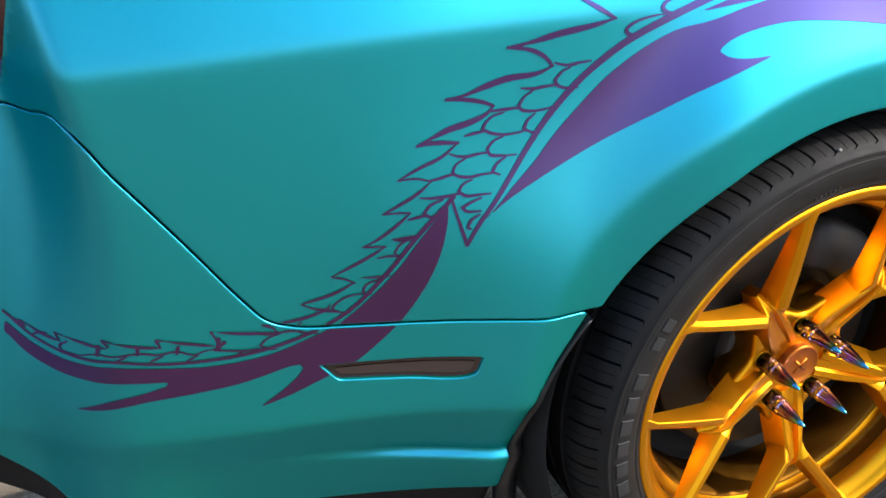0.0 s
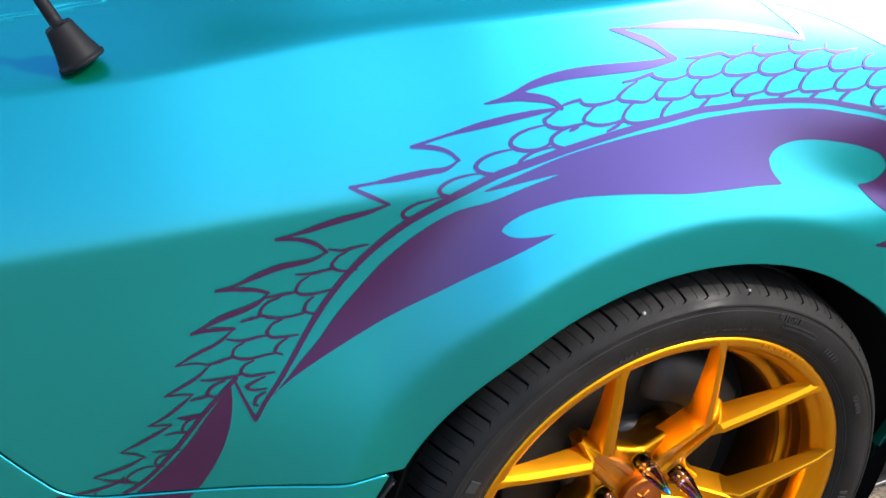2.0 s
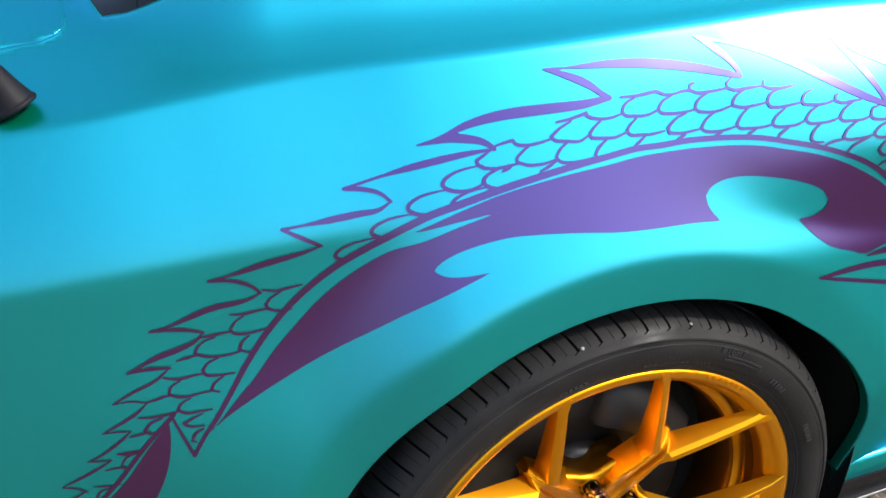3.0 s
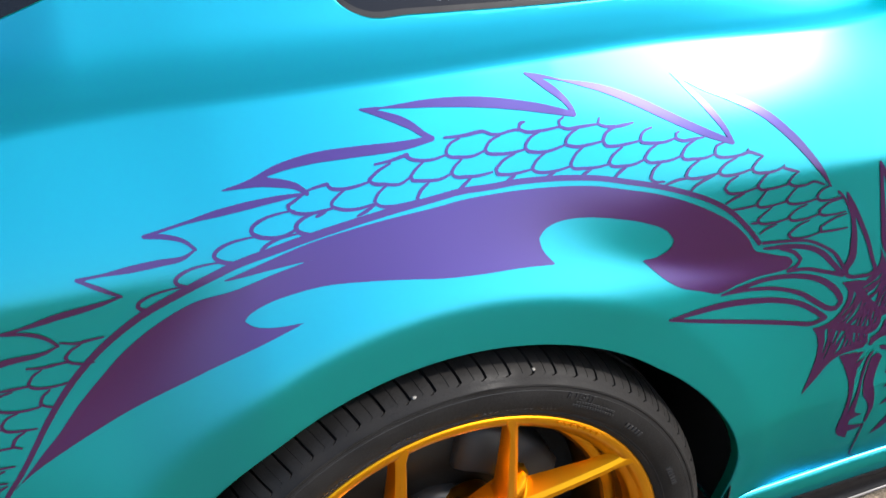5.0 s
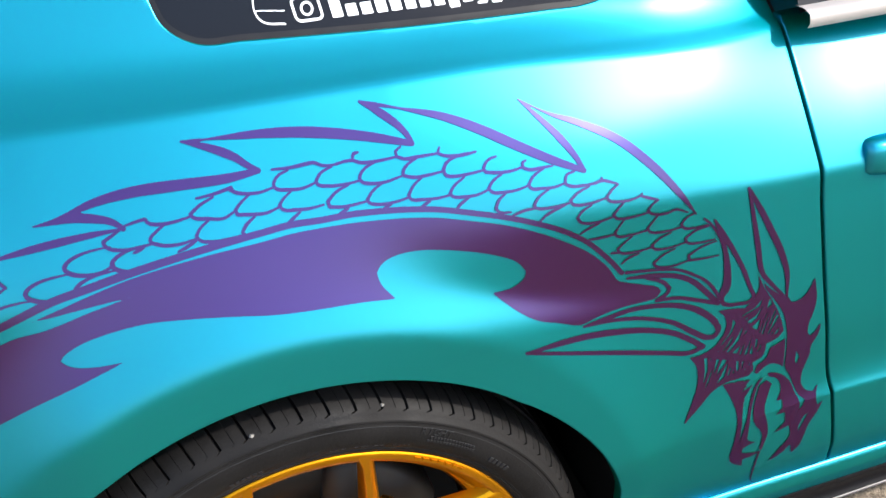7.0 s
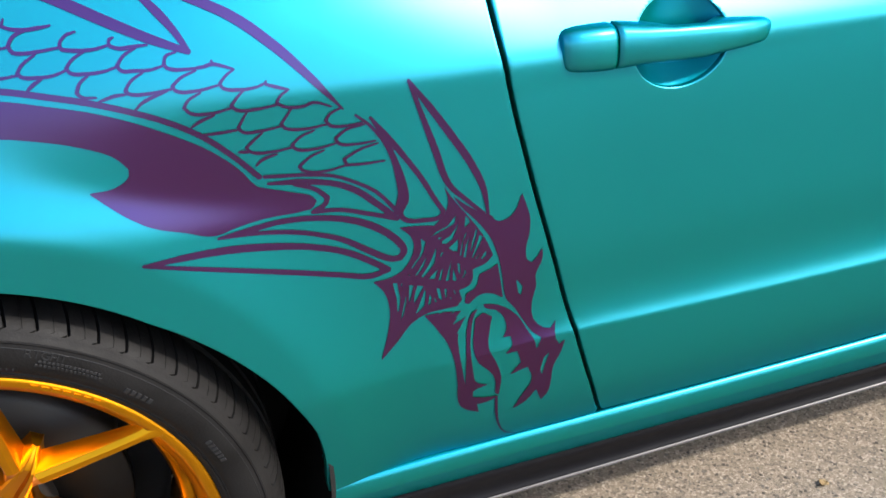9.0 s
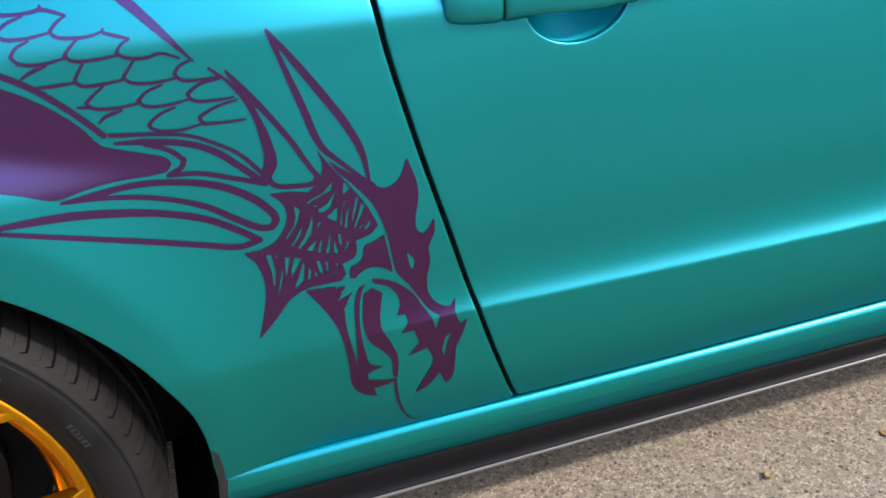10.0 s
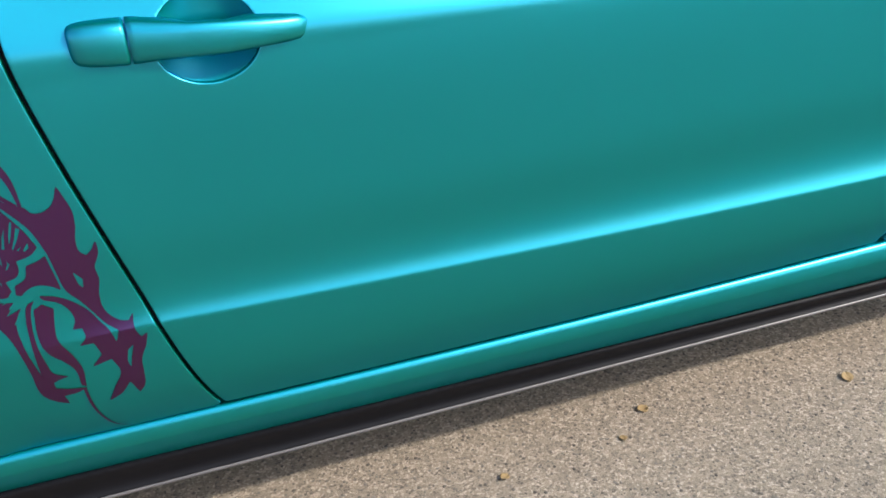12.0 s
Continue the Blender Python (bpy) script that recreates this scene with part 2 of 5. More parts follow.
def side_y(x, z):
    """Depth of the car's side (metres inboard of the wheel's face) at x along the car and z up."""
    x, z = np.asarray(x, float), np.asarray(z, float)
    r = np.hypot(x, z - 0.343)
    # plan: straight along the door, drawn in behind the wheel, turned round the rear corner
    high = sstep((z - 0.42) / 0.38)
    plan = smooth_curve(x, PLAN_X, PLAN_Y) + (1.3 + 1.0 * high) * sp(-x - 0.845 + 0.028 * high - 0.13 * high * (z - 0.82), 0.016 - 0.0125 * high)
    near = np.exp(-((x - 0.06) / 0.18) ** 2)
    rise = sp(z - crease_z(x), 0.004 + 0.030 * near)
    upper = (0.36 + 0.20 * sstep((x - 0.45) / 0.25)) * rise + 1.45 * np.minimum(rise, 0.15) ** 2
    base = plan + upper
    cone = -0.009 + (0.57 - 0.11 * sstep((-x - 0.18) / 0.20) - 0.39 * sstep((x - 0.06) / 0.2) * (1 - sstep((z - 0.70) / 0.09))) * sp(r - 0.426, 0.004) + 0.034 * sstep((-x - 0.18) / 0.17)
    k = 0.012 - 0.007 * sstep((x - 0.05) / 0.2)
    y = -k * np.logaddexp(-base / k, -cone / k)
    y = np.where(r < 0.8, y, np.minimum(y, base))
    # shoulder shelf and the side of the roof
    zs = shoulder_z(x)
    lift = 1 - 0.55 * sstep((x - 0.25) / 0.35)
    shelf = 1.75 + 2.15 * sstep((-x - 0.30) / 0.20)
    y = y + shelf * lift * (sp(z - zs, 0.0014) - (1 - sstep((-x - 0.42) / 0.14)) * sp(z - zs - 0.029, 0.009))
    y = y + 0.10 * sp(z - zs - 0.03, 0.012)
    # door sculpture: swells out to a low crease, tucks in under it
    zl = 0.467 - 0.0315 * (x - 0.7)
    front = sstep((x - 0.50) / 0.28)
    up = np.maximum(z - zl, 0)
    y = y + front * (0.0046 * (1 - np.exp(-up / 0.013)) + 0.0078 * (1 - np.exp(-up / 0.050))) * (1 - 0.5 * sstep((z - 0.6) / 0.2))
    y = y + 0.10 * sstep((x - 0.40) / 0.35) * np.clip(z - 0.58, 0.0, 0.20) ** 2
    low = sp(zl - z, 0.004)
    y = y + sstep((x - 0.2) / 0.25) * (0.16 * low + 0.5 * low * low)
    # bumper side: tucks in under its crease, with a small ledge
    back = sstep((-x - 0.15) / 0.2)
    crease = 0.415 - 0.028 * sstep((-x - 0.82) / 0.10)
    ledge = 0.324 + 0.10 * np.clip(-x - 0.40, 0.0, 0.4)
    tuck = 0.50 - 0.22 * sstep((-x - 0.72) / 0.16)
    y = y + back * (tuck * sp(crease - z, 0.0025) - 1.3 * sstep((x + 0.70) / 0.22) * (sp(ledge - z, 0.0012) - sp(ledge - 0.010 - z, 0.0012)) - 0.10 * sp(ledge - 0.010 - z, 0.004))
    # the flare's rear foot stands out; the lower edge ahead of the wheel tucks in
    y = y - 0.011 * np.exp(-((x + 0.46) / 0.11) ** 2 - ((z - 0.62) / 0.10) ** 2)
    y = y - 0.005 * np.exp(-((x - 0.21) / 0.12) ** 2 - ((z - 0.755) / 0.07) ** 2)
    y = y - 0.006 * np.exp(-((x - 0.34) / 0.13) ** 2 - ((z - 0.885) / 0.055) ** 2)
    y = y + 0.010 * np.exp(-((z - 0.48) / 0.075) ** 2) * sstep((x - 0.52) / 0.16) + 0.009 * sstep((0.365 - z) / 0.10) * sstep((x - 0.42) / 0.15) + 0.009 * sstep((0.50 - z) / 0.22) * sstep((x - 0.30) / 0.08) * (1 - sstep((x - 0.42) / 0.18))
    return y


# ---- building blocks ----
def thing(name, label, category, group="", kind=""):
    return tagged(new(name), label, category, group, kind)


def mesh_part(name, verts, faces, mat, parent, label="", flat=False, crisp=0):
    me = bpy.data.meshes.new(name)
    me.from_pydata([tuple(map(float, v)) for v in verts], [], faces)
    me.materials.append(mat)
    if not flat:
        me.polygons.foreach_set("use_smooth", [True] * len(me.polygons))
    if crisp:
        me.set_sharp_from_angle(angle=radians(crisp))
    me.update()
    ob = new(name, me)
    ob.parent = parent
    return tagged(ob, label)


def part(name, bm, mat, parent, label="", flat=False, crisp=0):
    me = bpy.data.meshes.new(name)
    bmesh.ops.recalc_face_normals(bm, faces=bm.faces)
    bm.to_mesh(me)
    bm.free()
    me.materials.append(mat)
    if not flat:
        me.polygons.foreach_set("use_smooth", [True] * len(me.polygons))
    if crisp:
        me.set_sharp_from_angle(angle=radians(crisp))
    ob = new(name, me)
    ob.parent = parent
    return tagged(ob, label)


def poly_sdf(x, z, pts):
    """Signed distance to a closed outline, negative inside."""
    p = np.array(pts, float)
    d = np.full(x.shape, 1e9)
    inside = np.zeros(x.shape, bool)
    for a, b in zip(p, np.roll(p, -1, 0)):
        e = b - a
        t = np.clip(((x - a[0]) * e[0] + (z - a[1]) * e[1]) / max(e @ e, 1e-12), 0, 1)
        d = np.minimum(d, (x - a[0] - t * e[0]) ** 2 + (z - a[1] - t * e[1]) ** 2)
        if a[1] != b[1]:
            cross = (a[1] > z) != (b[1] > z)
            inside ^= cross & (x < (b[0] - a[0]) * (z - a[1]) / (b[1] - a[1]) + a[0])
    d = np.sqrt(d)
    return np.where(inside, -d, d)


def stroke_sdf(x, z, pts, widths):
    """Signed distance to a line whose full width runs through widths from end to end."""
    p = np.array(pts, float)
    s = np.r_[0, np.cumsum(np.hypot(*np.diff(p, axis=0).T))]
    w = np.interp(s / s[-1], np.linspace(0, 1, len(widths)), widths) / 2
    out = np.full(x.shape, 1e9)
    for a, b, wa, wb in zip(p[:-1], p[1:], w[:-1], w[1:]):
        lo, hi = np.minimum(a, b) - 0.012, np.maximum(a, b) + 0.012
        sel = (x > lo[0]) & (x < hi[0]) & (z > lo[1]) & (z < hi[1])
        if not sel.any():
            continue
        xs, zs = x[sel], z[sel]
        e = b - a
        t = np.clip(((xs - a[0]) * e[0] + (zs - a[1]) * e[1]) / max(e @ e, 1e-12), 0, 1)
        d = np.hypot(xs - a[0] - t * e[0], zs - a[1] - t * e[1]) - (wa + t * (wb - wa))
        out[sel] = np.minimum(out[sel], d)
    return out


def curve(pts, closed=False, steps=6, corner=48):
    """A smooth line through points, sharp where it turns by more than corner degrees."""
    p = np.array(pts, float)
    n = len(p)
    tang = np.zeros((n, 2, 2))
    for i in range(n):
        a = p[(i - 1) % n] if closed or i else p[i]
        b = p[(i + 1) % n] if closed or i < n - 1 else p[i]
        u, v = p[i] - a, b - p[i]
        lu, lv = np.hypot(*u), np.hypot(*v)
        turn = 0 if lu < 1e-9 or lv < 1e-9 else math.degrees(math.acos(max(-1, min(1, (u @ v) / (lu * lv)))))
        if turn > corner or lu < 1e-9 or lv < 1e-9:
            tang[i, 0], tang[i, 1] = u, v
        else:
            d = (u / lu + v / lv)
            d = d / max(np.hypot(*d), 1e-9)
            tang[i, 0], tang[i, 1] = d * lu, d * lv
    out = []
    for i in range(n if closed else n - 1):
        a, b = p[i], p[(i + 1) % n]
        ta, tb = tang[i, 1], tang[(i + 1) % n, 0]
        for k in range(steps):
            t = k / steps
            out.append((1 + 2 * t) * (1 - t) ** 2 * a + t * (1 - t) ** 2 * ta + t * t * (3 - 2 * t) * b + t * t * (t - 1) * tb)
    if not closed:
        out.append(p[-1])
    return np.array(out)


def sheet(name, field, box, dx, dz, depth_of, mat, parent, label="", lift=0.0, hem=()):
    """A skin over the region where field(x, z) < 0, at depth_of(x, z). hem: rows (outward, inboard) that turn its border in."""
    x0, x1, z0, z1 = box
    nx, nz = int(round((x1 - x0) / dx)) + 1, int(round((z1 - z0) / dz)) + 1
    xs, zs = np.linspace(x0, x1, nx), np.linspace(z0, z1, nz)
    gx, gz = np.meshgrid(xs, zs, indexing="ij")
    f = field(gx, gz)
    f = np.where(np.abs(f) < 1e-7, 1e-7, f)
    ins = f < 0
    count = ins[:-1, :-1].astype(int) + ins[1:, :-1] + ins[1:, 1:] + ins[:-1, 1:]
    ids, px, pz, faces = {}, [], [], []

    def vertex(key, x, z):
        if key not in ids:
            ids[key] = len(px)
            px.append(x)
            pz.append(z)
        return ids[key]

    for i, j in np.argwhere(count > 0):
        c = ((i, j), (i + 1, j), (i + 1, j + 1), (i, j + 1))
        ring = []
        for a, b in zip(c, c[1:] + c[:1]):
            fa, fb = f[a], f[b]
            if fa < 0:
                ring.append(vertex(a, xs[a[0]], zs[a[1]]))
            if (fa < 0) != (fb < 0):
                t = fa / (fa - fb)
                ring.append(vertex((min(a, b), max(a, b)), xs[a[0]] + t * (xs[b[0]] - xs[a[0]]), zs[a[1]] + t * (zs[b[1]] - zs[a[1]])))
        if len(ring) >= 3:
            faces.append(tuple(ring))
    px, pz = np.array(px), np.array(pz)
    py = depth_of(px, pz) - lift
    verts = list(zip(px, py, pz))
    if hem:
        seen = {}
        for ring in faces:
            for a, b in zip(ring, ring[1:] + ring[:1]):
                seen[(a, b)] = 1
        edge = [(a, b) for a, b in seen if (b, a) not in seen]
        rim = sorted({v for e in edge for v in e})
        at = {v: k for k, v in enumerate(rim)}
        rx, rz = px[rim], pz[rim]
        h = 0.0015
        gxx = field(rx + h, rz) - field(rx - h, rz)
        gzz = field(rx, rz + h) - field(rx, rz - h)
        g = np.maximum(np.hypot(gxx, gzz), 1e-9)
        last = list(rim)
        for out, into in hem:
            ex, ez = rx + out * gxx / g, rz + out * gzz / g
            start = len(verts)
            verts += list(zip(ex, py[rim] + into, ez))
            for a, b in edge:
                faces.append((last[at[b]], last[at[a]], start + at[a], start + at[b]))
            last = [start + k for k in range(len(rim))]
    return mesh_part(name, verts, faces, mat, parent, label)


def revolve(name, profile, mat, parent, label="", n=96, centre=(0, 0, 0), span=(0, 360)):
    """A turned part about the y axis through centre; profile rows (radius, y)."""
    a0, a1 = radians(span[0]), radians(span[1])
    whole = span[1] - span[0] >= 360
    cols = n if whole else n + 1
    m = len(profile)
    verts, faces = [], []
    for i in range(cols):
        a = a0 + (a1 - a0) * i / n
        for r, y in profile:
            verts.append((centre[0] + r * math.cos(a), centre[1] + y, centre[2] + r * math.sin(a)))
    for i in range(n):
        k = (i + 1) % cols
        for j in range(m - 1):
            faces.append((i * m + j, i * m + j + 1, k * m + j + 1, k * m + j))
    return mesh_part(name, verts, faces, mat, parent, label)


def extrude_x(name, profile, x0, x1, mat, parent, label="", n=12, closed=False):
    """A moulding along the car; profile rows (y, z)."""
    m = len(profile)
    verts = [(x0 + (x1 - x0) * i / n, y, z) for i in range(n + 1) for y, z in profile]
    faces = [(i * m + j, (i + 1) * m + j, (i + 1) * m + (j + 1) % m, i * m + (j + 1) % m) for i in range(n) for j in range(m if closed else m - 1)]
    if closed:
        faces += [tuple(range(m)), tuple(n * m + j for j in reversed(range(m)))]
    return mesh_part(name, verts, faces, mat, parent, label)


def loft(name, rings, mat, parent, label="", caps=True, crisp=0):
    m = len(rings[0])
    verts = [v for r in rings for v in r]
    faces = [(i * m + j, i * m + (j + 1) % m, (i + 1) * m + (j + 1) % m, (i + 1) * m + j) for i in range(len(rings) - 1) for j in range(m)]
    if caps:
        faces += [tuple(reversed(range(m))), tuple((len(rings) - 1) * m + j for j in range(m))]
    bm = bmesh.new()
    vs = [bm.verts.new(v) for v in verts]
    for f in faces:
        bm.faces.new([vs[k] for k in f])
    return part(name, bm, mat, parent, label, crisp=crisp)


HEM = ((0.0008, 0.0003), (0.0014, 0.0012), (0.0016, 0.003), (0.0016, 0.016))

# ---- ground ----
def ground_sheet():
    xs = [-400, -60, -12, -4, -2] + [-1.2 + 0.1 * i for i in range(37)] + [4, 8, 20, 70, 400]
    ys = [-400, -60, -12, -4, -2] + [-1.2 + 0.1 * i for i in range(17)] + [1.2, 3, 8, 30, 400]
    verts = [(x, y, 0.0) for x in xs for y in ys]
    m = len(ys)
    faces = [(i * m + j, (i + 1) * m + j, (i + 1) * m + j + 1, i * m + j + 1) for i in range(len(xs) - 1) for j in range(m - 1)]
    ob = mesh_part("ground", verts, faces, ASPHALT, None)
    return tagged(ob, "sunlit worn asphalt with pale aggregate", "ground", kind="structure")


ground_sheet()

# ---- car ----
car = thing("car", "teal colour-shift wrapped coupe with a dragon decal along its side", "car")
WHEEL_Z = 0.343
ARCH_R = 0.371
DOOR_GAP = [(0.796, 0.235), (0.7680, 0.290), (0.7340, 0.385), (0.7085, 0.475), (0.682, 0.578), (0.6515, 0.70), (0.6285, 0.815), (0.6245, 0.90), (0.629, 0.966), (0.626, 1.02), (0.61, 1.15), (0.60, 1.36)]
BUMPER_GAP = [(-1.2, 0.76), (-0.90, 0.760), (-0.8726, 0.7606), (-0.8446, 0.7644), (-0.8318, 0.7718), (-0.8245, 0.7720), (-0.786, 0.721), (-0.733, 0.645), (-0.684, 0.572), (-0.668, 0.553), (-0.637, 0.541), (-0.597, 0.537), (-0.408, 0.525), (-0.30, 0.523)]
door_gap = curve(DOOR_GAP, steps=5)
bumper_gap = curve(BUMPER_GAP, steps=4, corner=60)
SILL_Z = 0.290


def sill_z(x):
    return SILL_Z - 0.012 * np.clip(x - 0.65, 0.0, 2.0)


def arch_r(degrees):
    """The opening's radius: it widens ahead of the wheel."""
    return ARCH_R + np.interp(degrees, (-5, 1, 12, 24, 38, 49), (0.0225, 0.0232, 0.0250, 0.0180, 0.0072, 0.0)) * (np.asarray(degrees) > -60)


def arch(x, z):
    """Wheel opening, negative inside."""
    a = np.hypot(x, z - WHEEL_Z) - arch_r(np.degrees(np.arctan2(z - WHEEL_Z, x)))
    low = poly_sdf(x, z, [(-0.336, 0.524), (-0.373, 0.467), (-0.401, 0.408), (-0.409, 0.34), (-0.409, 0.30), (-0.412, 0.24), (-0.412, 0.10), (0.394, 0.10), (0.394, 0.30), (0.392, 0.35), (0.372, 0.38), (0.0, 0.45)])
    return np.minimum(a, low)


WINDOW = curve([(-0.0584, 1.0904), (-0.0535, 1.065), (-0.0437, 1.0366), (-0.0162, 1.0191), (0.026, 1.0169), (0.1822, 1.01), (0.3505, 1.0062), (0.3972, 1.0069), (0.4182, 1.013), (0.4405, 1.054), (0.4303, 1.2706), (0.1522, 1.2709)], True, 5, 60)
REAR_GLASS = [(-0.461, 1.016), (-0.437, 1.0215), (-0.306, 1.068), (-0.306, 1.25), (-0.56, 1.25), (-0.4685, 1.026)]
TRUNK = [(-1.2, 0.983), (-0.623, 0.992), (-0.574, 0.994), (-0.525, 0.998), (-0.505, 1.003), (-0.497, 1.013), (-0.497, 1.25), (-1.2, 1.25)]
LAMP = curve([(-0.867, 0.782), (-0.8575, 0.816), (-0.850, 0.845), (-0.842, 0.875), (-0.835, 0.93), (-0.845, 0.955), (-1.2, 0.955), (-1.2, 0.80)], True, 4, 40)
GAP = 0.0014


def quarter_field(x, z):
    right = [(-1.2, 1.36)] + [tuple(p) for p in bumper_gap] + [(-0.30, 0.30), (0.30, SILL_Z)] + [(a - 0.0028, b) for a, b in door_gap if b >= SILL_Z]
    f = poly_sdf(x, z, right) + GAP
    f = np.maximum(f, -stroke_sdf(x, z, bumper_gap, (0.0075, 0.0075)))
    f = np.maximum(f, -arch(x, z))
    for hole in (WINDOW, REAR_GLASS, TRUNK, LAMP):
        f = np.maximum(f, -poly_sdf(x, z, hole) + GAP * 0.6)
    return np.maximum(f, z - 1.128 - 0.205 * sstep((x + 0.38) / 0.24))


quarter = sheet("quarter_panel", quarter_field, (-1.15, 0.80, 0.28, 1.34), 0.006, 0.003, side_y, TEAL, car, hem=HEM)
tagged(quarter, "teal satin quarter panel")
trunk = sheet("trunk_lid", lambda x, z: np.maximum(poly_sdf(x, z, TRUNK) + GAP * 0.6, z - 1.13), (-1.0, -0.48, 0.97, 1.14), 0.008, 0.004, side_y, TEAL, car, hem=HEM)
sheet("rear_window", lambda x, z: np.maximum(poly_sdf(x, z, REAR_GLASS) - 0.004, z - 1.13), (-0.58, -0.28, 1.0, 1.14), 0.006, 0.004, lambda x, z: side_y(x, z) + 0.004, GLASS, car, "dark rear window")
sheet("tail_lamp", lambda x, z: poly_sdf(x, z, LAMP) - 0.003, (-1.15, -0.84, 0.79, 0.96), 0.005, 0.004, lambda x, z: side_y(x, z) + 0.004, RED_LENS, car, "dark red tail lamp")

# rear bumper with its marker lamp
MARKER = curve([(-0.622, 0.4925), (-0.603, 0.4685), (-0.53, 0.4615), (-0.470, 0.4570), (-0.457, 0.4620), (-0.449, 0.4840), (-0.53, 0.4885)], True, 5, 30)
BUMPER_LOW = [(-1.2, 0.42), (-0.967, 0.335), (-0.940, 0.311), (-0.913, 0.288), (-0.891, 0.262), (-0.86, 0.246), (-0.80, 0.238), (-0.62, 0.247), (-0.30, 0.252)]


def bumper_field(x, z):
    outline = [tuple(p) for p in bumper_gap] + BUMPER_LOW[::-1]
    f = poly_sdf(x, z, outline) + GAP
    f = np.maximum(f, -arch(x, z) + 0.001)
    return np.maximum(f, -poly_sdf(x, z, MARKER))


bumper = sheet("rear_bumper", bumper_field, (-1.15, -0.30, 0.17, 0.88), 0.006, 0.003, side_y, TEAL, car, "teal satin rear bumper", hem=HEM)
marker = sheet("side_marker_lamp", lambda x, z: poly_sdf(x, z, MARKER) - 0.001, (-0.64, -0.44, 0.45, 0.50), 0.004, 0.002, lambda x, z: side_y(x, z) + 0.0045, SMOKED, car, "smoked dark amber lens")
sheet("reflector", lambda x, z: poly_sdf(x, z, MARKER) + 0.0075, (-0.61, -0.46, 0.45, 0.50), 0.004, 0.002, lambda x, z: side_y(x, z) + 0.0032, LENS_CORE, marker)


def valance_field(x, z):
    up = [(a, b) for a, b in BUMPER_LOW]
    return np.maximum(poly_sdf(x, z, up + [(-0.30, 0.175), (-0.80, 0.185), (-0.91, 0.232), (-0.945, 0.251), (-0.981, 0.271), (-1.2, 0.35)]) + 0.001, -arch(x, z) + 0.001)


sheet("rear_valance", valance_field, (-1.15, -0.30, 0.15, 0.62), 0.008, 0.006, lambda x, z: side_y(x, z) + 0.012, PLASTIC, car, "black plastic rear valance", hem=((0.001, 0.004), (0.001, 0.03)))


def arch_trim():
    """Thin black edge of the wheel-house liner behind the bumper."""
    line = curve([(-0.336, 0.516), (-0.373, 0.465), (-0.401, 0.408), (-0.409, 0.34), (-0.411, 0.29), (-0.413, 0.24), (-0.415, 0.19), (-0.417, 0.15)], steps=5)
    rings = []
    for k, (x, z) in enumerate(line):
        y = float(side_y(x, max(z, 0.252)))
        w = 0.004 + 0.028 * min(1.0, 1.5 * k / len(line)) ** 0.9
        rings.append([(x, y + 0.012, z), (x + 0.0015, y - 0.001, z), (x + 0.004, y - 0.004, z), (x + w * 0.5, y - 0.002, z), (x + w, y + 0.008, z + 0.002), (x + w + 0.002, y + 0.022, z), (x + w * 0.5, y + 0.028, z)])
    return loft("arch_edge_trim", rings, SEAL, car, "black wheel-house edge trim")


arch_trim()

# door, its handle and window
CUP = (0.8290, 0.803, 0.058)


def door_field(x, z):
    front = [(1.90, 0.42), (1.872, 0.34), (1.845, 0.28), (1.84, 0.23)]
    outline = [(a + 0.0028, b) for a, b in door_gap if b < 0.967] + [(0.634, 0.964), (1.0, 0.952), (1.92, 0.935)] + front
    f = poly_sdf(x, z, outline) + GAP
    f = np.maximum(f, sill_z(x) + 0.0065 - z)
    return np.maximum(f, -(np.hypot(x - CUP[0], (z - CUP[1]) / 0.84) - CUP[2]))


door = sheet("door", door_field, (0.60, 1.94, 0.25, 0.98), 0.004, 0.003, side_y, TEAL, car, "teal satin passenger door", hem=HEM)
fender = sheet("front_fender", lambda x, z: np.maximum(poly_sdf(x, z, [(1.95, 0.935), (1.93, 0.42), (1.876, 0.336), (1.849, 0.26), (2.35, 0.26), (2.35, 0.92)]) + 0.001, sill_z(x) + 0.0065 - z), (1.84, 2.36, 0.25, 0.95), 0.012, 0.006, side_y, TEAL, car, hem=HEM)


def cup():
    n, m = 40, 10
    verts, faces = [], []
    for j in range(m + 1):
        t = j / m
        r = CUP[2] * (1.02 - t * 1.02) + 1e-4
        d = 0.003 + 0.028 * (1 - (1 - t) ** 2.6)
        for i in range(n):
            a = 2 * math.pi * i / n
            x, z = CUP[0] + r * math.cos(a), CUP[1] + r * 0.84 * math.sin(a)
            verts.append((x, float(side_y(x, z)) * (1 - t) + float(side_y(CUP[0], CUP[1])) * t + d, z))
    for j in range(m):
        for i in range(n):
            k = (i + 1) % n
            faces.append((j * n + i, j * n + k, (j + 1) * n + k, (j + 1) * n + i))
    return mesh_part("handle_recess", verts, faces, TEAL, door)


cup()


def handle_ring(x, zc, half, out, base, n=20):
    """Section of the grip: a rounded D that stands out from the door."""
    ring = []
    for i in range(n):
        a = 2 * math.pi * i / n
        c, s = math.cos(a), math.sin(a)
        sq = lambda v: math.copysign(abs(v) ** 0.62, v)
        ring.append((x, base + out * sq(c), zc + half * sq(s)))
    return ring


